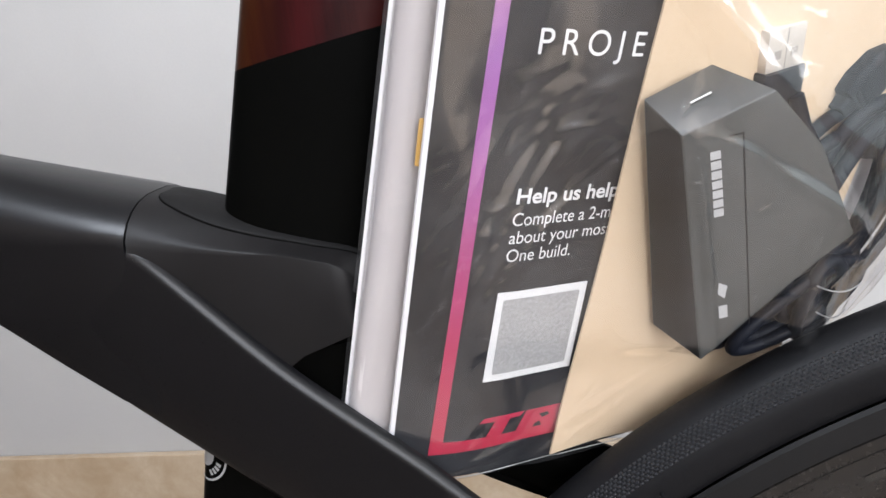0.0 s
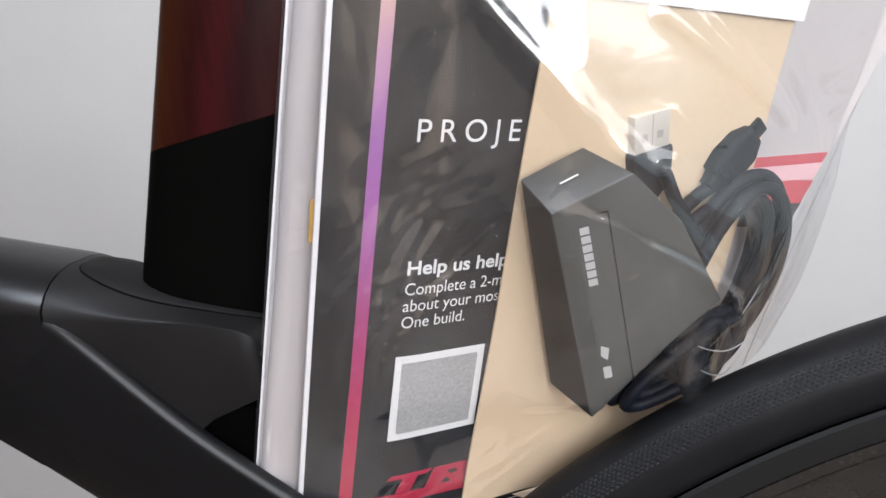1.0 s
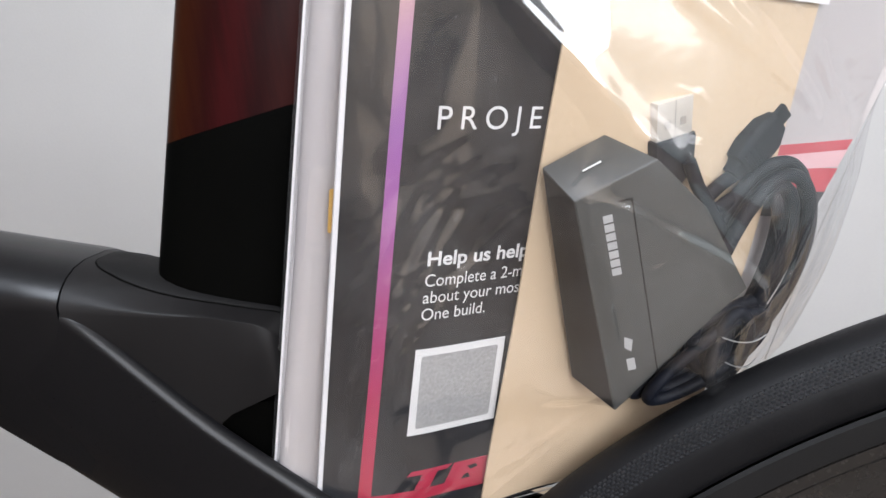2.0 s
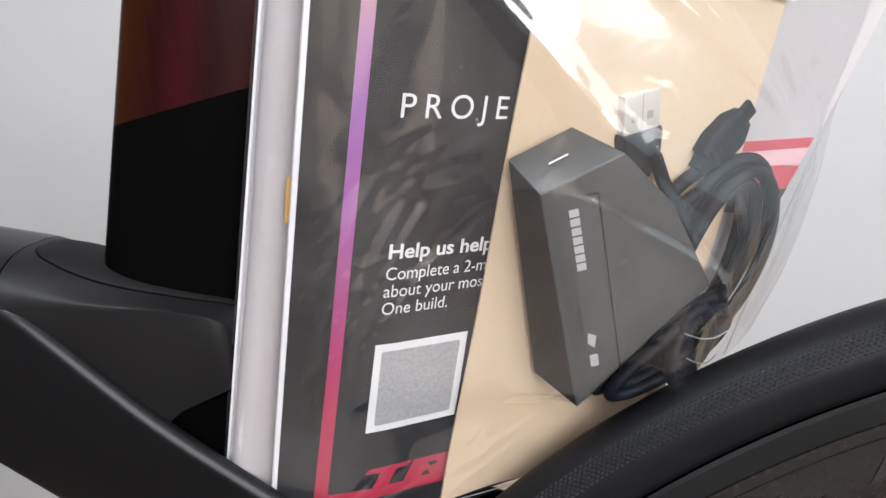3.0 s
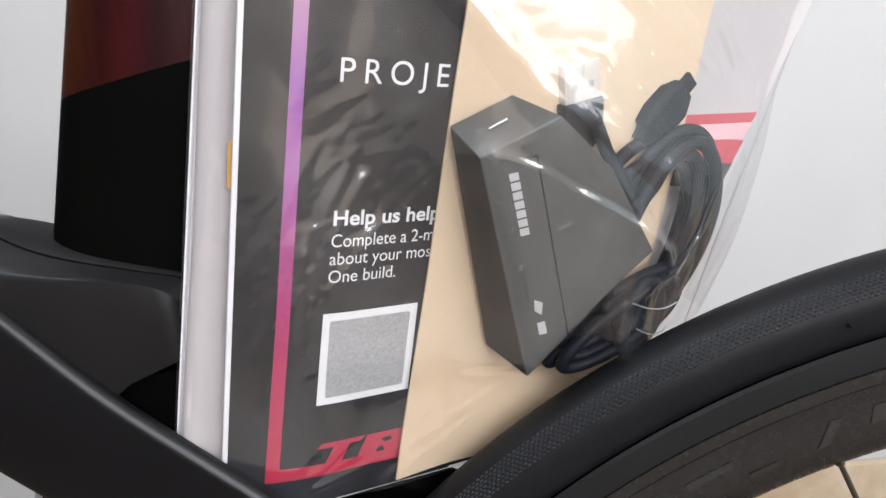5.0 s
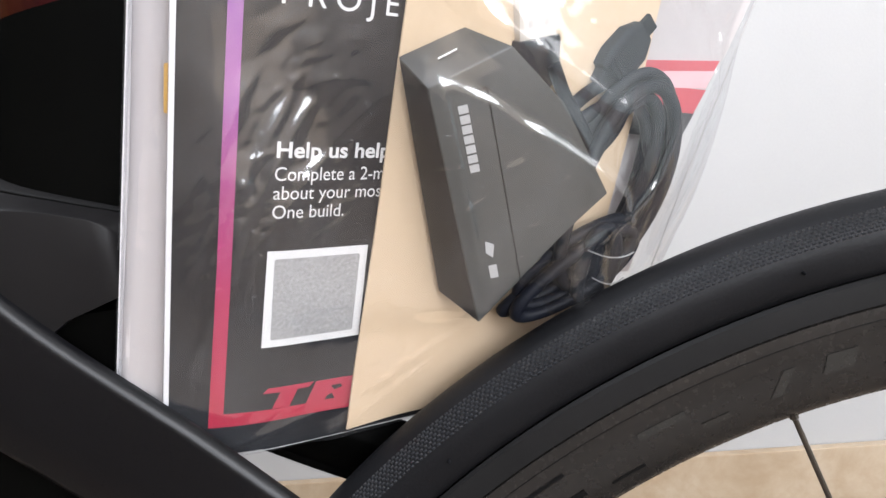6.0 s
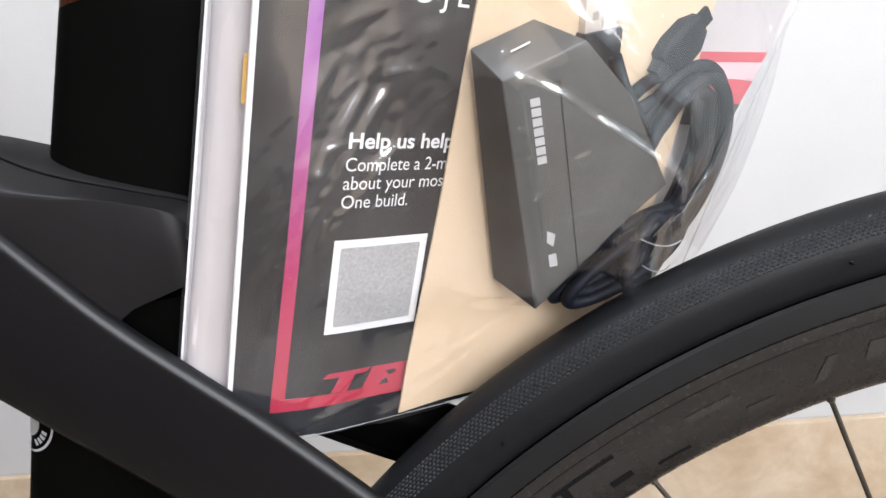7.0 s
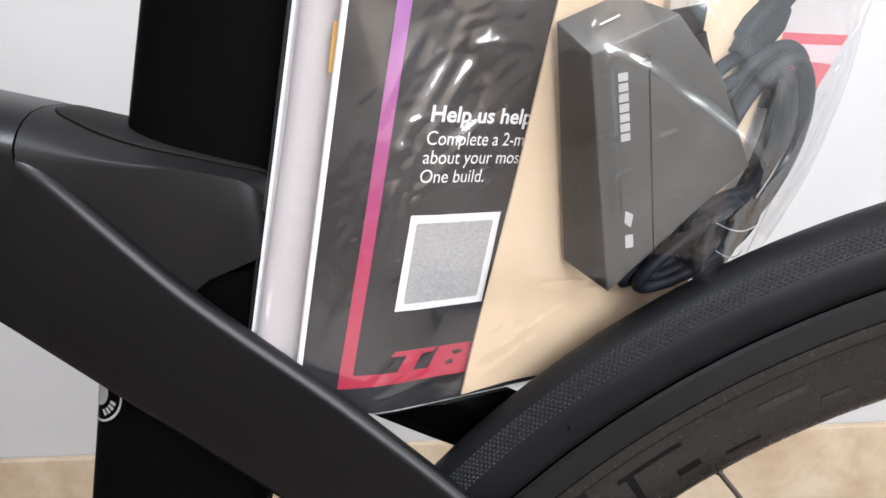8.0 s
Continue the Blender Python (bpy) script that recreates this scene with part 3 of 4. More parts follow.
me.materials.append(TREAD)
tread = new("tread", me)
tread.parent = tyre
tagged(tread, "raised file tread of small bumps", kind="stuff")

# moulding nubs on the side of the tyre
def on_tyre(r, a):
    s = (r - TYRE_R) / (TYRE_W * 0.985)
    return Vector((r * math.cos(a), -TYRE_W * math.sqrt(max(1 - s * s, 0)), 0.34 + r * math.sin(a)))
for x, z in ((-0.1938, 0.6001), (-0.0786, 0.6547)):
    a = math.atan2(z - 0.34, x)
    p = on_tyre(0.3215, a)
    bm = bmesh.new()
    tube(bm, [p + Vector((0, 0.001, 0)), p + Vector((0, -0.0012, 0)), p + Vector((0, -0.0022, 0))], [0.0006, 0.0005, 0.0003], 8)
    part("rubber_nub", bm, TYRE, tyre)

# spokes with their nipples
for k in range(24):
    a = radians(105.8 + 15 * k)
    start = Vector((0.2685 * math.cos(a), 0, 0.34 + 0.2685 * math.sin(a)))
    side = -1 if k % 4 in (0, 1) else 1
    turn = (0.30 if k % 4 in (0, 3) else 0.42) * (1 if k % 4 < 2 else -1)
    hub = Vector((0.024 * math.cos(a - math.pi / 2 + turn * 0.2) * (1 if k % 4 < 2 else -1), side * 0.030, 0.34 + 0.024 * math.sin(a - math.pi / 2) * (1 if k % 4 < 2 else -1)))
    bm = bmesh.new()
    d = (hub - start).normalized()
    tube(bm, [start - d * 0.002, start + d * 0.003, start + d * 0.0035, hub], [0.0017, 0.0016, 0.0010, 0.0010], 8)
    part("spoke", bm, STEEL, wheel)

# block marks on the rim: plain shapes where the maker's marking stands
def rim_mark(r0, r1, a0, a1, slant, mat, name="rim_mark"):
    bm = bmesh.new()
    rings = []
    for i in range(5):
        r = r0 + (r1 - r0) * i / 4
        row = []
        for k in range(13):
            a = radians(a0 + (a1 - a0) * k / 12 - slant * i / 4)
            row.append((r * math.cos(a), rim_side(r) - 0.00025, 0.34 + r * math.sin(a)))
        rings.append(row)
    loft(bm, rings, closed=False)
    part(name, bm, mat, wheel)
# the paler marks carry the gloss letters' reflection in their colour
for r0, r1, a0, a1, sl, mat in ((0.2780, 0.2990, 131.0, 129.4, 0.6, RIMMARK), (0.2935, 0.2950, 126.8, 121.8, 0.0, RIMMARK), (0.2800, 0.2935, 126.6, 126.0, 0.4, RIMMARK), (0.2815, 0.2845, 123.2, 121.4, 0.0, RIMMARK), (0.2790, 0.2802, 119.6, 117.0, 0.0, RIMMARK), (0.2900, 0.2930, 116.5, 113.2, 0.0, RIMSHEEN), (0.2830, 0.2925, 107.8, 107.0, 1.2, RIMSHEEN), (0.2825, 0.2850, 112.5, 110.5, 0.0, RIMSHEEN), (0.2860, 0.2930, 104.2, 102.2, 0.4, RIMSHEEN), (0.2830, 0.2930, 100.2, 99.6, 0.6, RIMSHEEN), (0.2835, 0.2860, 99.0, 96.5, 0.0, RIMSHEEN)):
    rim_mark(r0, r1, a0, a1, sl, mat)
bm = bmesh.new()
lathe(bm, [(0.29975, rim_side(0.29975) + 0.0001), (0.29975, rim_side(0.29975) - 0.00012), (0.2995, rim_side(0.2995) - 0.00012), (0.2995, rim_side(0.2995) + 0.0001)])
part("rim_line", bm, RIMMARK, wheel, "thin dark line round the rim")

# ---- the bag and what is in it ----
# axes of the booklet's cover: u along its lines of print, v up the page, w towards the viewer; millimetres
U, V, N = Vector((0.85372, 0.50492, -0.12733)), Vector((0.22867, -0.14382, 0.96282)), Vector((0.46804, -0.85098, -0.23827))
ORIGIN = Vector((-0.235, -0.0165, 0.670))
PAGE = Matrix((( U.x, V.x, N.x, ORIGIN.x), (U.y, V.y, N.y, ORIGIN.y), (U.z, V.z, N.z, ORIGIN.z), (0, 0, 0, 1))) @ Matrix.Diagonal((0.001, 0.001, 0.001, 1))
def page_at(u, v, w=0.0):
    """A metre-scaled pose with the page's axes, at a place on the page."""
    return Matrix.Translation(PAGE @ Vector((u, v, w))) @ PAGE.to_3x3().normalized().to_4x4()

def clears_tyre(u, v, w, gap=0.0):
    p = PAGE @ Vector((u, v, w))
    return math.hypot(math.hypot(p.x, p.z - 0.34) - TYRE_R, p.y) > TYRE_W + 0.0004 + gap * 0.001 and math.hypot(p.x, p.z - 0.34) > 0.317

def tyre_limit(u, w):
    """Lowest v at which a point of the bag clears the tyre."""
    v = 60.0
    while v > -72.0 and clears_tyre(u, v, w):
        v -= 0.5
    return v + 0.5

def bend(u):
    """How far the dark booklet curls away towards its spine."""
    return -0.0045 * max(0.0, 5.0 - u) ** 2

def bent(bm):
    for u in (-30, -26, -22, -18, -14, -10, -6, -2, 2):
        bmesh.ops.bisect_plane(bm, geom=bm.verts[:] + bm.edges[:] + bm.faces[:], plane_co=(u, 0, 0), plane_no=(1, 0, 0), dist=1e-5)
    for v in bm.verts:
        v.co.z += bend(v.co.x)
    return bm

def env_w(u):
    return 2.5 + 0.15 * (u - 27)

def printed(parent, name, outline, w, mat, label="", thick=0.12):
    return part(name, bent(prism(bmesh.new(), outline, w, w + thick)), mat, parent, label, PAGE, False)

# white booklets that stand behind, with a rounded fold
white = thing("white_booklet", page_at(0, -66, -15), "thick folded white booklet with a rounded spine", "booklet")
def fold_left(v):
    return -43.6 + 0.054 * (v + 40)
bm = bmesh.new()
rings = []
for v in np.linspace(-67, 140, 18):
    ul = fold_left(v) + 0.25 * math.sin(v * 0.06)
    prof = [(60, -20.5), (ul + 5.5, -20.5)] + [(ul + 5.5 + 5.5 * math.cos(t), -15.6 + 4.9 * math.sin(t)) for t in np.linspace(-math.pi * 0.55, -math.pi * 1.45, 14)] + [(ul + 9, -11.4), (60, -9.5)]
    rings.append([(u, v, w) for u, w in prof])
loft(bm, rings)
part("folded_sheet", bm, WHITEPAPER, white, frame_of=PAGE)
bm = bmesh.new()
loft(bm, [[(fold_left(v) - 1.2, v, -18.0), (fold_left(v) + 2.0, v, -18.6), (fold_left(v) + 2.0, v, -19.0), (fold_left(v) - 1.2, v, -18.4)] for v in np.linspace(-50, 140, 12)])
part("back_cover", bm, PAPEREDGE, white, frame_of=PAGE)
card = thing("index_tab", page_at(-33, 45, -8), "small ochre card tab between the booklets", "card tab")
part("tab_sheet", prism(bmesh.new(), rounded([(-32.1, 42.6), (-26, 42.6), (-26, 55.4), (-31.9, 55.4)], 0.6), -8.6, -8.2), YELLOW, card, frame_of=PAGE)

# dark booklet
def lean_u(u, v):
    return u + 0.0215 * v
booklet = thing("booklet", page_at(0, -68, 0), "charcoal printed booklet with a crimson to purple stripe and white text", "booklet")
part("page_block", bent(prism(bmesh.new(), [(lean_u(-32.2, -67), -67), (60, -67), (60, 138), (lean_u(-32.2, 138), 138)], -1.5, -0.35)), PAPEREDGE, booklet, "white page edges", PAGE, False)
part("cover", bent(prism(bmesh.new(), [(lean_u(-30.9, -67.5), -67.5), (61, -67.5), (61, 139), (lean_u(-30.9, 139), 139)], -0.3, 0.0)), COVER, booklet, frame_of=PAGE, smooth=False)
printed(booklet, "stripe", [(lean_u(-19.6, -56.6), -56.6), (11.7, -56.4), (27.0, -57.0), (27.2, -55.4), (10.0, -52.1), (lean_u(-15.3, -51.6), -51.6), (lean_u(-15.3, 0), 0), (lean_u(-16.2, 138), 138), (lean_u(-19.8, 138), 138), (lean_u(-19.2, 0), 0)], 0.0, STRIPE, "crimson to purple stripe")
for pts in (((-4.5, -45.4), (-2.9, -43.6), (12.3, -43.8), (10.6, -45.5), (6.8, -45.5), (4.3, -52.0), (-1.3, -51.6), (1.2, -45.6)), ((13.1, -43.9), (26.8, -44.2), (27.2, -56.0), (10.0, -52.4))):
    printed(booklet, "block_mark", pts, 0.0, STRIPE, "plain slanted block", 0.16)
for pts in (((18.4, -46.6), (21.8, -46.4), (22.9, -47.7), (20.0, -48.5)), ((17.4, -50.4), (19.1, -49.7), (20.3, -52.0), (16.6, -51.9))):
    printed(booklet, "block_gap", pts, 0.1, COVER, "dark gap in the slanted block", 0.1)
printed(booklet, "white_square", [(-5.8, -28.2), (26.7, -28.2), (26.5, 4.5), (-5.4, 4.5)], 0.0, PRINTWHITE, "plain white printed square")
printed(booklet, "grey_square", rounded([(-3.2, -25.6), (24.0, -25.6), (24.0, 1.9), (-3.2, 1.9)], 0.8, 3), 0.13, PRINTGREY, "plain grey printed field")

def lettering(parent, name, text, u0, v0, width, height, bold=0.0, slant=0.0, spacing=1.0, label=""):
    """Words in the built-in font, laid flat on the page from their lower left corner."""
    cu = bpy.data.curves.new(name, "FONT")
    cu.body, cu.size, cu.space_character, cu.offset, cu.shear = text, 1.0, spacing, bold, slant
    tmp = new("text_tmp", cu)
    bpy.context.view_layer.update()
    me = bpy.data.meshes.new_from_object(tmp.evaluated_get(bpy.context.evaluated_depsgraph_get()))
    bpy.data.objects.remove(tmp)
    bm = bmesh.new()
    bm.from_mesh(me)
    xs, caps = [v.co.x for v in bm.verts], 0.69
    x0, x1 = min(xs), max(xs)
    for v in bm.verts:
        u = u0 + (v.co.x - x0) / (x1 - x0) * width
        v.co = Vector((u, v0 + v.co.y / caps * height, 0.08 + bend(u)))
    return part(name, bm, PRINTWHITE, parent, label, PAGE, False)

lettering(booklet, "heading", "PROJE", -5.0, 73.5, 32.9, 6.4, 0.0, 0.0, 1.45, "white heading")
lettering(booklet, "bold_line", "Help us help", -4.2, 33.0, 34.6, 4.4, 0.022, 0.0, 1.0, "bold white text line")
lettering(booklet, "text_line", "Complete a 2-m", -4.4, 26.2, 33.6, 4.0, 0.0, 0.0, 1.0, "white text line")
lettering(booklet, "text_line", "about your most", -4.6, 20.6, 35.4, 4.0, 0.0, 0.0, 1.0, "white text line")
lettering(booklet, "text_line", "One build.", -4.6, 14.8, 21.8, 4.0, 0.0, 0.0, 1.0, "white text line")

# leaflet with red and black bands
leaflet = thing("leaflet", page_at(100, 0, 6), "white leaflet with red and black printed bands", "leaflet")
def leaf_w(u):
    return -1.8 + 0.162 * (u - 27)
def leaf_edge(v):
    return float(np.interp(v, (-30, 40, 49, 75, 110, 140), (128, 136, 139, 148, 156, 160)))
def leaf_strip(name, v0, v1, mat, lift, u0=62.0, label="", slant=0.0):
    bm = bmesh.new()
    rows = []
    for v in np.linspace(v0, v1, max(int((v1 - v0) / 6), 2)):
        e = leaf_edge(v) - (0.4 if lift else 0)
        rows.append([(u, v + slant * (u - 108), leaf_w(u) + lift + 0.7 * math.sin(u * 0.06 + v * 0.02)) for u in np.linspace(u0, e, 16)])
    for k, rr in enumerate(rows):
        rows[k] = rr + [(u, v, w - 0.3) for u, v, w in reversed(rr)]
    loft(bm, rows)
    part(name, bm, mat, leaflet, label, PAGE)
leaf_strip("sheet", -8, 140, WHITEPAPER, 0.0)
leaf_strip("black_band", 45.5, 56.0, BLACKPRINT, 0.20, 100, "black printed band", -0.05)
leaf_strip("red_band", 54.0, 62.5, REDPRINT, 0.24, 100, "red printed band", -0.01)
leaf_strip("pink_band", 61.0, 67.5, PINKPRINT, 0.28, 100, "pale pink printed band", 0.05)
leaf_strip("red_band", 66.0, 69.5, REDPRINT, 0.32, 100, "red printed band", 0.08)

# kraft envelope in front of the booklet
envelope = thing("envelope", page_at(70, -20, 8), "tan kraft paper envelope", "envelope")
bm = bmesh.new()
rows = []
for u in np.linspace(26.8, 112.0, 40):
    low = max(-67.0 + 0.95 * env_w(u), tyre_limit(u, env_w(u)) + 0.8)
    col = []
    for v in np.linspace(low, 138, 48):
        uu = u + (0.03 * v if u < 60 else 0.03 * v * (112 - u) / 52) + 0.0
        curl = 1.6 * math.exp(-((v - low) / 16.0) ** 2) * math.sin(u * 0.09)
        col.append((uu, v, env_w(u) + curl * 0.8 + 0.5 * math.sin(v * 0.045 + u * 0.05)))
    rows.append(col + [(a, b, c - 0.7) for a, b, c in reversed(col)])
loft(bm, rows)
part("envelope_sheet", bm, KRAFT, envelope, frame_of=PAGE)
bm = bmesh.new()
loft(bm, [[(u, 115 - 0.01 * (u - 40), env_w(u) + 0.75), (u, 139, env_w(u) + 0.75), (u, 139, env_w(u) + 0.95), (u, 115 - 0.01 * (u - 40), env_w(u) + 0.95)] for u in np.linspace(34, 114, 20)])
part("paper_label", bm, PAPEREDGE, envelope, "white paper label", PAGE)

# grey box
def box_w(u, v):
    return 20.0 + 0.35 * (u - 29) + 0.046 * (v - 58)
carton = thing("charger_box", page_at(55, 0, 15), "dark grey card box with pale printed marks", "box")
front = [(29.0, 57.8), (55.6, -13.8), (62.5, -2.0), (74.0, 17.5), (85.0, 33.0), (66.0, 58.0), (48.5, 71.5)]
back = [(26.6, 63.5, 5.6), (50.0, -10.5, 8.5), (62.0, 2.0, 11.0), (74.0, 20.0, 12.5), (84.0, 36.0, 14.0), (64.0, 63.0, 11.0), (45.0, 73.5, 8.0)]
bm = bmesh.new()
fv = [bm.verts.new((u, v, box_w(u, v))) for u, v in front]
bv = [bm.verts.new(p) for p in back]
n = len(front)
bm.faces.new(fv)
bm.faces.new(list(reversed(bv)))
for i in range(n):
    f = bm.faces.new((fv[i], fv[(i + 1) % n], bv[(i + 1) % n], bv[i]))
    # the long left side is near black: its shade is in the colour
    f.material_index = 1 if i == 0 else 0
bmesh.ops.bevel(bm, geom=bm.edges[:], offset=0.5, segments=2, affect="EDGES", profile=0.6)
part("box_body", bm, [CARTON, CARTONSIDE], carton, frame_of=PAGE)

def on_box(name, outline, mat, label, lift=0.05, thick=0.10):
    bm = bmesh.new()
    lo = [bm.verts.new((u, v, box_w(u, v) + lift)) for u, v in outline]
    hi = [bm.verts.new((u, v, box_w(u, v) + lift + thick)) for u, v in outline]
    bm.faces.new(lo)
    bm.faces.new(hi)
    for i in range(len(lo)):
        j = (i + 1) % len(lo)
        bm.faces.new((lo[i], lo[j], hi[j], hi[i]))
    part(name, bm, mat, carton, label, PAGE, False)
ex, ey = Vector((0.347, -0.938)), Vector((0.938, 0.347))     # down the box's long edge, and across it
D0 = Vector((29.0, 57.8))
def strip(a0, a1, b0, b1):
    return [tuple(D0 + ex * a + ey * b) for a, b in ((a0, b0), (a1, b0), (a1, b1), (a0, b1))]
on_box("seam", strip(3.0, 66.0, 14.6, 15.0), CARTONSIDE, "thin dark seam")
on_box("seam", strip(3.0, 3.5, 11.0, 14.6), CARTONSIDE, "thin dark seam")
for k in range(7):      # the maker's name becomes a row of plain bars
    on_box("name_bar", strip(6.5 + 2.9 * k, 8.8 + 2.9 * k, 6.4, 9.0), BOXPRINT, "plain pale bar")
on_box("icon_bar", [tuple(D0 + ex * a + ey * b) for a, b in ((48.5, 6.7), (52.4, 6.2), (54.5, 8.0), (50.2, 9.0))], BOXPRINT, "plain pale mark")
on_box("icon_bar", strip(57.0, 61.5, 6.2, 8.6), BOXPRINT, "plain pale mark")
bm = bmesh.new()
tube(bm, [(33.5, 65.0, 15.3), (38.0, 68.2, 17.0)], 0.30, 8)
part("white_dash", bm, PRINTWHITE, carton, "short white dash on the top flap", PAGE)

# charging cable: coiled sheath, two plugs, tie
cable = thing("charging_cable", page_at(105, -10, 20), "coiled black charging cable with two plugs", "cable")
def coil(cu, cv, ru, rv, turn, w0, wob, seed):
    pts = []
    for k in range(56):
        a = 2 * math.pi * k / 56
        x, y = ru * math.cos(a), rv * math.sin(a)
        c, s = math.cos(turn), math.sin(turn)
        pts.append((cu + x * c - y * s, cv + x * s + y * c, w0 + wob * math.sin(2 * a + seed) + 0.10 * (x * c - y * s)))
    return pts
for cu_, cv_, ru, rv, tn, w0, wb, sd in ((104.0, 29, 17.5, 38.0, -0.20, 20.0, 1.5, 0.0), (103.5, 28, 17.0, 36.0, -0.23, 24.6, 1.5, 1.2), (102.5, 28, 13.0, 35.0, -0.22, 18.0, 1.5, 2.2), (101.5, 27, 12.3, 33.0, -0.25, 22.4, 1.0, 0.6), (92.0, 47, 9.5, 18.0, -0.75, 14.5, 1.0, 1.0), (87.0, 44, 4.0, 14.0, -0.8, 16.0, 1.0, 2.5), (96.0, 2, 9.0, 24.0, -0.95, 21.0, 1.0, 3.0), (94.0, -1, 8.0, 25.0, -0.98, 25.0, 1.0, 0.7), (93.0, -3, 4.0, 25.0, -1.0, 19.0, 1.0, 0.2), (100.0, 2, 6.5, 14.0, -0.1, 27.0, 0.8, 1.2), (99.0, 0, 3.5, 13.0, -0.1, 23.0, 0.8, 2.2)):
    pts = [Vector(p) for p in coil(cu_, cv_, ru, rv, tn, w0, wb, sd)]
    for p in pts:
        p.y = max(p.y, tyre_limit(p.x, p.z) + 2.6)
    part("cable_loop", tube(bmesh.new(), pts, 2.3, 10, closed=True), CABLE, cable, frame_of=PAGE)
for pts in ([(103.0, 66.0, 16.5), (106, 60, 18), (112, 52, 21), (117, 40, 23)], [(75.5, 66.0, 13.0), (80, 58, 15), (86, 50, 18), (92, 42, 20)]):
    part("lead", tube(bmesh.new(), pts, 2.2, 10), CABLE, cable, frame_of=PAGE)
# clear ties in pale grey, with their glint put into the colour
for u0, v0, u1, v1 in ((91, 10.5, 113, 8), (96, 0, 111, -1.5)):
    pts = [(u0 + (u1 - u0) * t, v0 + (v1 - v0) * t - 7.0 * t * (1 - t), 30.5 + 1.5 * math.sin(t * math.pi)) for t in np.linspace(0, 1, 14)]
    part("cable_tie", tube(bmesh.new(), pts, 0.24, 8), BADGEWHITE, cable, "thin clear tie round the coil, its glint drawn pale", PAGE)

def local_frame(u, v, w, turn):
    return PAGE @ Matrix.Translation((u, v, w)) @ Matrix.Rotation(radians(turn), 4, "Z")
# flat plug with its metal shell
F1 = local_frame(68.8, 78.3, 8.2, 14)
bm = box(bmesh.new(), -6.9, 6.9, -6.2, 6.2, -2.25, 2.25, 0.5)
shell = part("plug_shell", bm, NICKEL, cable, "bright nickel plug shell", F1)
# raised plates, darker in place of the shade inside the latch holes
for sx in (-3.0, 3.0):
    part("latch_hole", box(bmesh.new(), sx - 1.1, sx + 1.1, -2.2, 0.2, 2.26, 2.42), HOLE, shell, "square latch hole", F1, False)
part("shell_seam", box(bmesh.new(), -0.12, 0.12, -6.0, 6.0, 2.26, 2.36), HOLE, shell, frame_of=F1, smooth=False)
bm = bmesh.new()
loft(bm, [[(x * s, y, z * t) for x, z in rounded([(-1, -1), (1, -1), (1, 1), (-1, 1)], 0.4, 3)] for y, s, t in ((-5.6, 7.6, 3.6), (-6.8, 7.9, 3.9), (-15, 7.6, 3.9), (-20, 5.6, 3.4), (-23, 3.2, 2.6))])
part("plug_grip", bm, CABLE, cable, frame_of=F1)
# small device plug
F2 = local_frame(101.5, 71.5, 14.6, -38)
bm = bmesh.new()
loft(bm, [[(x * s, y, z * t) for x, z in rounded([(-1, -0.7), (-0.7, -1), (0.7, -1), (1, -0.7), (1, 0.7), (0.7, 1), (-0.7, 1), (-1, 0.7)], 0.12, 2)] for y, s, t in ((-13, 2.5, 2.4), (-11.6, 2.7, 2.5), (-9.4, 3.6, 2.9), (-9.0, 5.4, 3.3), (-4.5, 6.9, 3.8), (-4.0, 7.1, 3.8), (4.0, 7.1, 3.8), (4.6, 6.9, 3.7), (7.6, 5.2, 3.2), (9.2, 4.4, 2.8))])
grip = part("plug_body", bm, CABLE, cable, frame_of=F2)
for y in (-7.5, -5.5, -3.5):
    part("grip_rib", box(bmesh.new(), -3.8, 3.8, y - 0.45, y + 0.45, 3.0, 3.9, 0.2), CABLE, grip, frame_of=F2)
part("plug_tip", box(bmesh.new(), -2.9, 2.9, 9.0, 14.0, -1.6, 1.6, 0.35), CABLE, cable, frame_of=F2)

# ---- the clear bag: a film drawn over the contents ----
def inside(poly, u, v):
    hit = False
    for (x0, y0), (x1, y1) in zip(poly, poly[1:] + poly[:1]):
        if (y0 > v) != (y1 > v) and u < (x1 - x0) * (v - y0) / (y1 - y0) + x0:
            hit = not hit
    return hit
NU, NV = 320, 300
def bag_left(v):
    return -44.9 + 0.054 * (v + 40)
def bag_right(v):
    return float(np.interp(v, (-45, -25, 30, 65, 105, 140), (146, 150, 157, 163, 168, 171)))
def drape(u, v):
    """Slack film that slopes up from the page towards the box, and ends in a soft fold below."""
    faces = (-4.3 + 0.16 * (u + 28) + 0.095 * (68 - v), -4.5 + 0.50 * (u + 30), -4.0 + 0.17 * (u + 28) + 0.45 * (v + 20), 9.0 + 0.12 * (66 - v) - 0.1 * (u - 27))
    return -math.log(sum(math.exp(-min(f, 30.0)) for f in faces))
def sink(d):
    return 0.21 * d + 0.0010 * d * d
def tent(u, v):
    """Film held up by the upper edges of the box, sinking slowly away from them."""
    best = -30.0
    for (a, b), (c, d) in zip(TOP_EDGES, TOP_EDGES[1:]):
        k = min(max(((u - a) * (c - a) + (v - b) * (d - b)) / ((c - a) ** 2 + (d - b) ** 2), 0.0), 1.0)
        p, q = a + (c - a) * k, b + (d - b) * k
        if (c - a) * (v - b) - (d - b) * (u - a) > 0:
            best = max(best, box_w(p, q) - sink(math.hypot(u - p, v - q)) - 0.8 * max(0.0, 29.0 - u))
    return best
TOP_EDGES = [front[0], front[6], front[5], front[4]]
ug, vg, floor_w = np.zeros((NU, NV)), np.zeros((NU, NV)), np.zeros((NU, NV))
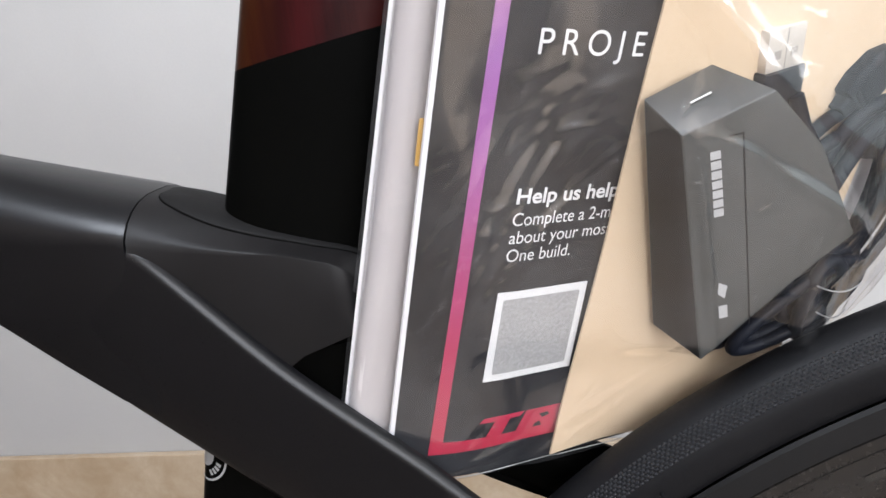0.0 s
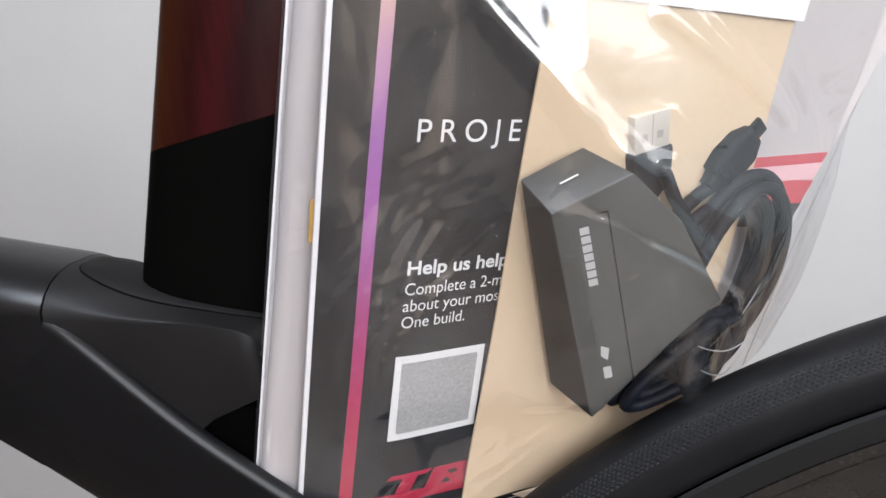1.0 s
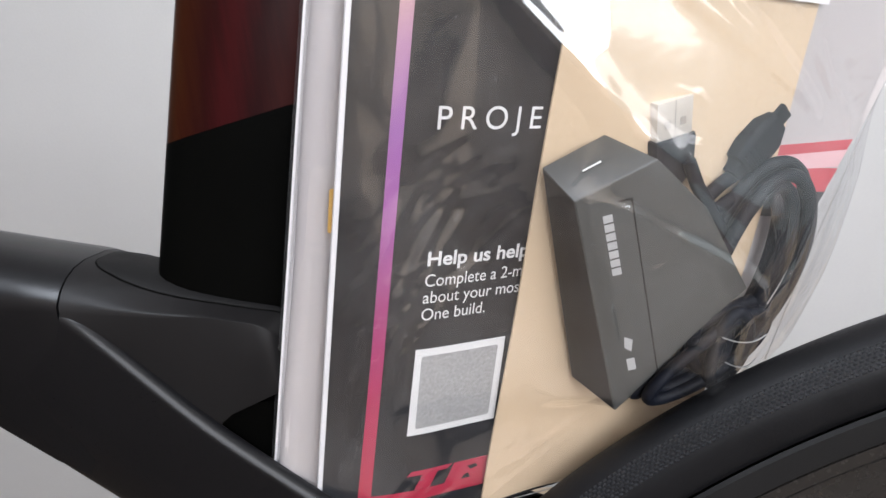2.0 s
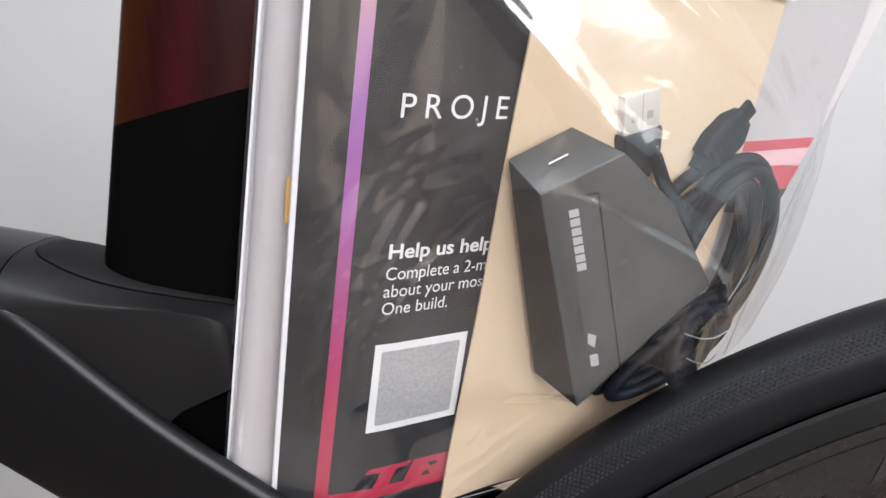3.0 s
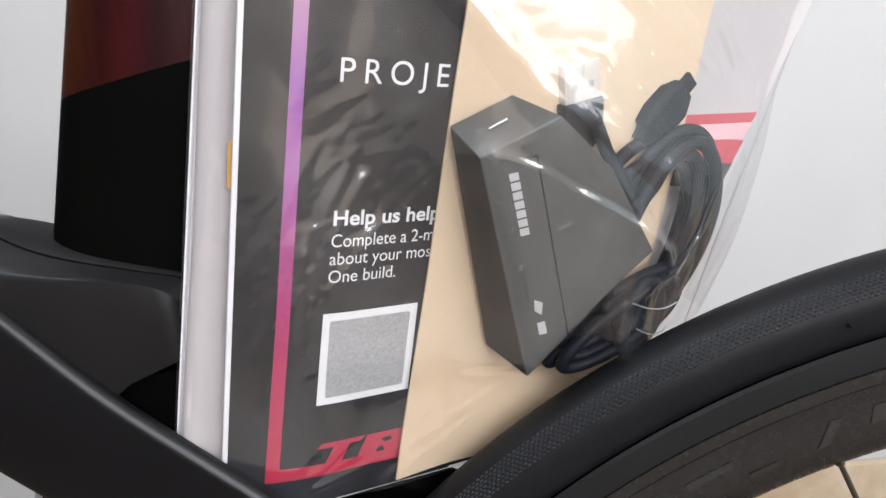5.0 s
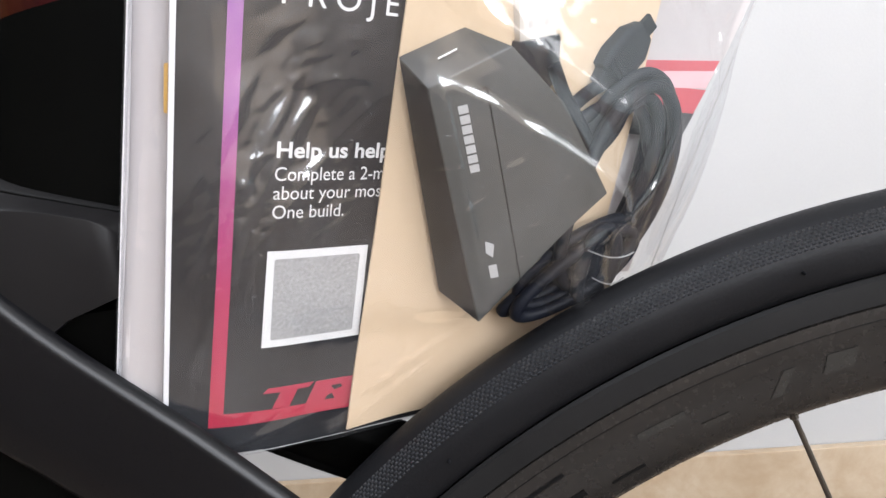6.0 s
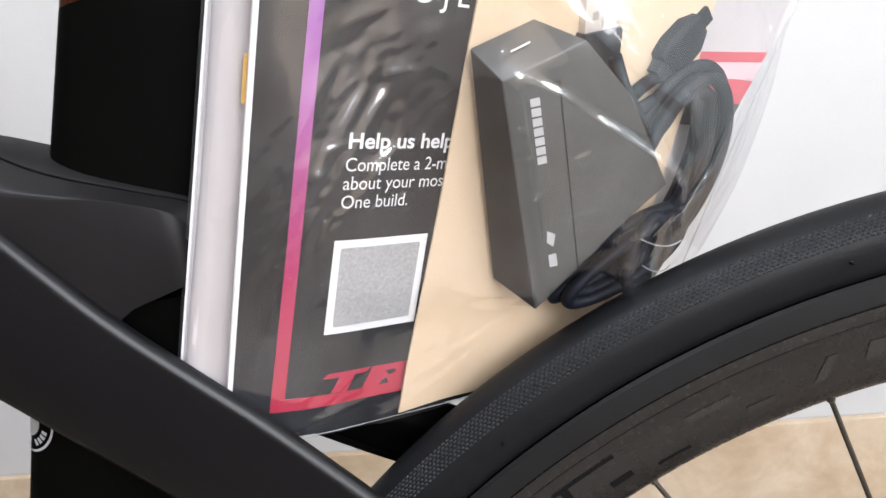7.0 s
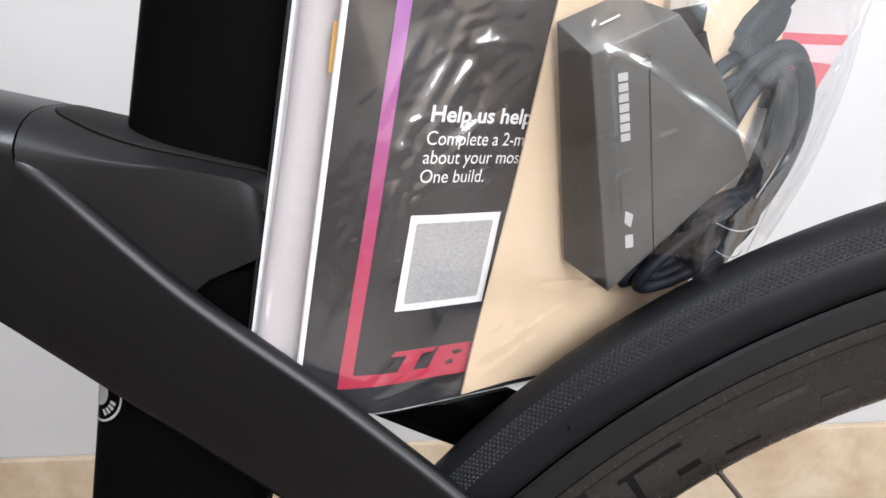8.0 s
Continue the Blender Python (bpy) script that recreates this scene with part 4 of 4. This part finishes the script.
for i in range(NU):
    s = i / (NU - 1)
    for j in range(NV):
        v = -69.5 + 209 * j / (NV - 1)
        ug[i, j], vg[i, j] = bag_left(v) + (bag_right(v) - bag_left(v)) * s, v
for i in range(NU):
    u_mid = ug[i, 34]
    low = max(-68.3 + 0.95 * max(env_w(u_mid), 0.0) * min(max((u_mid - 20) / 8, 0.0), 1.0), tyre_limit(u_mid, 4.0 + 0.17 * max(u_mid - 27, 0)) + 0.3)
    for j in range(NV):
        vg[i, j] = low + (139.5 - low) * j / (NV - 1)
for i in range(NU):
    for j in range(NV):
        u, v = ug[i, j], vg[i, j]
        q = min(max((fold_left(v) + 5.5 - u) / 5.5, 0.0), 1.0)
        h = -15.2 + 4.9 * math.sqrt(1 - q * q)
        if u > lean_u(-32.5, v):
            h = max(h, 0.5 + bend(u), drape(u, v) if u < 30 else h)
        if 27 < u < 116:
            h = max(h, env_w(u) + 1.2)
        if u >= 116:
            h = max(h, min(leaf_w(u) + 1.0, 10 + 0.35 * (bag_right(v) - u)))
        along, off = (u - 29.0) * 0.347 - (v - 57.8) * 0.938, (u - 29.0) * 0.938 + (v - 57.8) * 0.347
        if -6 < along < 72 and -26 < off < 1:            # the film leans from the box's long edge down to the paper
            h = max(h, 20.0 + 0.078 * along + 0.9 * off - 0.12 * max(0.0, -along) ** 2)
        h = max(h, tent(u, v))
        if inside(front, u, v):
            h = max(h, box_w(u, v) + 0.8)
        if u > 80 and (u - 100) ** 2 / 24 ** 2 + (v - 25) ** 2 / 41 ** 2 < 1:      # one smooth hood from the box over the coil
            h = max(h, 37.0 - 0.40 * max(u - 86.0, 0.0) - 0.10 * max(v - 30.0, 0.0))
        if abs(u - 69) < 9 and abs(v - 77) < 9:
            h = max(h, 11.0)
        if abs(u - 101) < 12 and abs(v - 72) < 14:
            h = max(h, 18.8)
        floor_w[i, j] = h
soft_w = floor_w.copy()
for _ in range(4):      # the film bridges small hollows ...
    wide = soft_w.copy()
    wide[9:-1, 1:-1] = np.maximum.reduce([soft_w[9:-1, 1:-1], soft_w[8:-2, 1:-1], soft_w[10:, 1:-1], soft_w[9:-1, :-2], soft_w[9:-1, 2:]])
    soft_w = wide
for _ in range(26):     # ... and rounds off what it lies on
    soft_w[1:-1, 1:-1] = soft_w[1:-1, 1:-1] * 0.2 + 0.2 * (soft_w[:-2, 1:-1] + soft_w[2:, 1:-1] + soft_w[1:-1, :-2] + soft_w[1:-1, 2:])
keep = np.clip((ug + 24.0) / 8.0, 0, 1)
floor_w = np.maximum(floor_w, soft_w) * keep + floor_w * (1 - keep)
drawn = (np.clip((vg - 42) / 16, 0, 1) * np.clip((ug + 8) / 14, 0, 1))[2:-2, 4:-4]      # where the film is pulled tight along slanting lines
film_w = floor_w.copy()
for _ in range(160):
    avg = film_w.copy()
    even = (film_w[1:-3, 4:-4] + film_w[3:-1, 4:-4] + film_w[2:-2, 3:-5] + film_w[2:-2, 5:-3]) / 4
    ruled = 0.44 * (0.5 * film_w[4:, 2:-6] + 0.5 * film_w[3:-1, 3:-5] + 0.5 * film_w[:-4, 6:-2] + 0.5 * film_w[1:-3, 5:-3]) + 0.12 * even
    avg[2:-2, 4:-4] = even * (1 - drawn) + ruled * drawn
    avg[1, 1:-1], avg[-2, 1:-1] = (film_w[0, 1:-1] + film_w[2, 1:-1]) / 2, (film_w[-1, 1:-1] + film_w[-3, 1:-1]) / 2
    avg[2:-2, -4:-1] = (film_w[1:-3, -4:-1] + film_w[3:-1, -4:-1]) / 2
    avg[2:-2, 1:4] = (film_w[1:-3, 1:4] + film_w[3:-1, 1:4]) / 2
    avg[1:-1, -1] = (film_w[:-2, -1] + film_w[2:, -1]) / 2
    avg[1:-1, 0] = (film_w[:-2, 0] + film_w[2:, 0]) / 2
    film_w = np.maximum(avg, floor_w)
    film_w[-1, :] = 8.5
    film_w[0, :] = -15.6
for _ in range(8):
    film_w[1:-1, 1:-1] = film_w[1:-1, 1:-1] * 0.4 + 0.15 * (film_w[:-2, 1:-1] + film_w[2:, 1:-1] + film_w[1:-1, :-2] + film_w[1:-1, 2:])
def fold(u, v, u0, v0, u1, v1, width, height):
    """A crease of the film along a line."""
    d = Vector((u1 - u0, v1 - v0))
    t = ((u - u0) * d.x + (v - v0) * d.y) / d.length_squared
    k = 1.0 if 0 <= t <= 1 else math.exp(-((min(abs(t), abs(t - 1)) * d.length) / 6.0) ** 2)
    dist = ((u - u0) * d.y - (v - v0) * d.x) / d.length
    return 0.62 * height * k * math.exp(-(dist / width) ** 2)
def nick(u, v, u0, v0, u1, v1, width, height):
    """A short crease that ends within a millimetre or so."""
    if min(u0, u1) - 4 > u or u > max(u0, u1) + 4 or min(v0, v1) - 4 > v or v > max(v0, v1) + 4:
        return 0.0
    d = Vector((u1 - u0, v1 - v0))
    t = ((u - u0) * d.x + (v - v0) * d.y) / d.length_squared
    over = max(-t, t - 1, 0.0) * d.length
    return height * math.exp(-(over / 1.2) ** 2 - ((((u - u0) * d.y - (v - v0) * d.x) / d.length) / width) ** 2)
FOLDS = (
    # drawn tight over the box
    (36, 58, 42, 56.5, 1.8, 0.8), (42, 56.5, 60, 48.5, 1.8, 1.1), (60, 48.5, 80, 39.5, 1.8, 1.15), (80, 39.5, 93, 31, 1.8, 1.2), (93, 31, 101, 23, 1.8, 1.2), (101, 23, 110, 33, 1.5, 1.3), (110, 33, 116, 47, 1.5, 1.2), (33, 54, 46, 20, 1.2, 1.7), (46, 20, 56, -6, 1.1, 1.2), (88, 33, 70, 44, 2.0, 1.0), (86, 36, 60, 62, 1.8, 1.0), (94, 20, 74, 10, 2.0, 1.2),
    # long diagonal folds of the slack upper part
    (6, 113, 30, 86, 2.8, 2.0), (10, 108, 44, 76.5, 4.0, 2.4), (44, 76.5, 88, 58, 5.0, 2.4), (56, 113, 112, 86, 3.4, 2.2), (74, 113, 104, 93, 2.6, 1.6), (84, 124, 132, 84, 3.0, 1.8), (100, 122, 140, 66, 2.6, 1.4),
    # fan of wrinkles over the print
    (-25, 2, -2, 52, 1.6, 0.7), (-24, -6, 8, 58, 1.6, 0.7), (-28, 20, -14, 50, 1.5, 0.6), (-10, 8, 26, 64, 1.8, 0.7), (-27, -2, -20, 34, 1.5, 0.55), (-26, -34, -16, 4, 1.5, 0.8), (-14, -64, 6, -58, 1.8, 0.8),
    # foot of the bag and its right-hand edge
    (60, -20, 84, 4, 2.0, 1.2), (34, -44, 72, -18, 2.0, 1.3), (30, -56, 56, -34, 1.8, 1.0), (130, 30, 146, 96, 2.4, 1.6), (140, 0, 156, 80, 1.8, 1.2), (122, -6, 150, 60, 2.2, 1.4))
PATCHES = ((4, 40, 20, 24, 1.1), (-14, 8, 12, 24, 1.0), (8, 62, 14, 9, 0.7), (6, -50, 24, 10, 0.5), (44, -46, 18, 16, 1.0), (104, 60, 16, 14, 0.15), (140, 70, 14, 60, 0.5), (64, 22, 18, 20, 0.12))
def crumple(u, v):
    """Sharp little facets where the film is slack: the borders of cells drawn out along the folds."""
    amount = 0.03 + sum(k * math.exp(-((u - a) / ra) ** 2 - ((v - b2) / rb) ** 2) for a, b2, ra, rb, k in PATCHES)
    q = noise.noise_vector(Vector((u * 0.04, v * 0.04, 5.0)))
    s, t = 0.75 * u - 0.66 * v + 6 * q.x, 0.66 * u + 0.75 * v + 6 * q.y
    h = 0.0
    for size, k in ((9.0, 1.0), (4.2, 0.45)):
        d = noise.voronoi(Vector((s / size, t / (size * 1.9), size)))[0]
        h += k * min(d[1] - d[0], 0.9)
    return amount * h
NICKS = []
rng = random.Random(23)
for cu_, cv_, ru, rv, count, tilt in ((8, 40, 20, 36, 30, 1.1), (-18, 10, 8, 40, 10, 1.3), (60, 30, 24, 26, 9, 0.9), (60, 84, 22, 12, 8, -0.6), (40, -40, 16, 14, 8, 0.9)):
    for _ in range(count):      # short sharp creases scattered over the slack parts
        a, b, tn, half = cu_ + rng.uniform(-ru, ru), cv_ + rng.uniform(-rv, rv), tilt + rng.uniform(-0.7, 0.7), rng.uniform(1.2, 4.0)
        if not (-9 < a < 32 and (8 < b < 46 or 68 < b < 84)):      # the film lies flat over the small print
            NICKS.append((a - half * math.cos(tn), b - half * math.sin(tn), a + half * math.cos(tn), b + half * math.sin(tn), 0.9, rng.uniform(0.10, 0.45)))
for i in range(NU):
    for j in range(NV):
        u, v = ug[i, j], vg[i, j]
        edge = min(i, NU - 1 - i, 14) / 14
        p = Vector((u * 0.05 + v * 0.012, v * 0.022, 3.1))
        loose = 0.35 + 0.65 * min(max((u + 40) / 12, 0), 1)
        film_w[i, j] += edge * (sum(fold(u, v, *f) for f in FOLDS) + sum(nick(u, v, *f) for f in NICKS) + loose * (0.8 * abs(noise.noise(p)) + crumple(u, v)))
for _ in range(1):      # the film is stiff: it rounds off every small step
    film_w[1:-1, 1:-1] = film_w[1:-1, 1:-1] * 0.4 + 0.15 * (film_w[:-2, 1:-1] + film_w[2:, 1:-1] + film_w[1:-1, :-2] + film_w[1:-1, 2:])
verts, faces = [], []
for i in range(NU):
    for j in range(NV):
        verts.append(PAGE @ Vector((ug[i, j], vg[i, j], film_w[i, j])))
for i in range(NU - 1):
    for j in range(NV - 1):
        a = i * NV + j
        faces.append((a, a + NV, a + NV + 1, a + 1))
bag = thing("plastic_bag", page_at(20, -69, -3), "clear creased polythene bag wedged between the seatpost and the tyre", "bag")
bm = bmesh.new()
me = bpy.data.meshes.new("tmp_film")
me.from_pydata(verts, [], faces)
bm.from_mesh(me)
part("front_film", bm, FILM, bag, "clear glossy front film")
bm = bmesh.new()
back_rows = []
for i in range(0, NU, 6):
    row = []
    for j in range(0, NV, 6):
        u, v = ug[i, j], vg[i, j]
        row.append(PAGE @ Vector((u, v, -21.5 + max(0.0, u - 40) * 0.19 + 0.8 * noise.noise(Vector((u * 0.05, v * 0.03, 1.0))))))
    back_rows.append(row)
loft(bm, back_rows, closed=False)
part("back_film", bm, FILM, bag, "clear back film")
part("bottom_weld", tube(bmesh.new(), [PAGE @ Vector((u, -67.4 + (0.95 * env_w(u) if u > 27 else 0.0), 0.7 + bend(u) + (env_w(u) if u > 27 else 0.0))) for u in np.linspace(-18, 52, 36)], 0.00016, 6), BADGEWHITE, bag, "pale welded seam along the foot of the bag")
part("welded_edge", tube(bmesh.new(), [PAGE @ Vector((bag_right(v), v, 8.6)) for v in np.linspace(-22, 139, 24)], 0.00035, 6), FILM, bag, "welded edge of the bag")
part("welded_edge", tube(bmesh.new(), [PAGE @ Vector((bag_left(v) + 0.5, v, -15.3)) for v in np.linspace(-50, 139, 24)], 0.0004, 6), FILM, bag, "welded edge of the bag")

# ---- skirting and floor pieces ----
skirting = thing("baseboard", BACK @ pose(0, -0.01, 0), "beige marble tile skirting along the wall", "skirting", kind="structure")
shared = None
for k in range(-5, 2):
    x0 = k * 0.60 + 0.53
    if shared is None:
        shared = finish(box(bmesh.new(), 0.0, 0.598, -0.004, 0.008, 0.0, 0.160, 0.0015), "skirting_tile", MARBLE, False)
    ob = new("skirting_tile", shared)
    ob.parent = skirting
    ob.location = (x0, 0, 0)
tile_mesh = finish(box(bmesh.new(), 0.0015, 0.4485, 0.0015, 0.4485, -0.006, 0.0, 0.001), "floor_tile", FLOOR, False)
for i in range(-6, 6):
    for j in range(-4, 2):
        if -2.75 < i * 0.45 and i * 0.45 + 0.45 < 2.0:
            ob = new("floor_tile", tile_mesh)
            ob.parent = floor_ob
            ob.location = (i * 0.45, j * 0.45, 0)
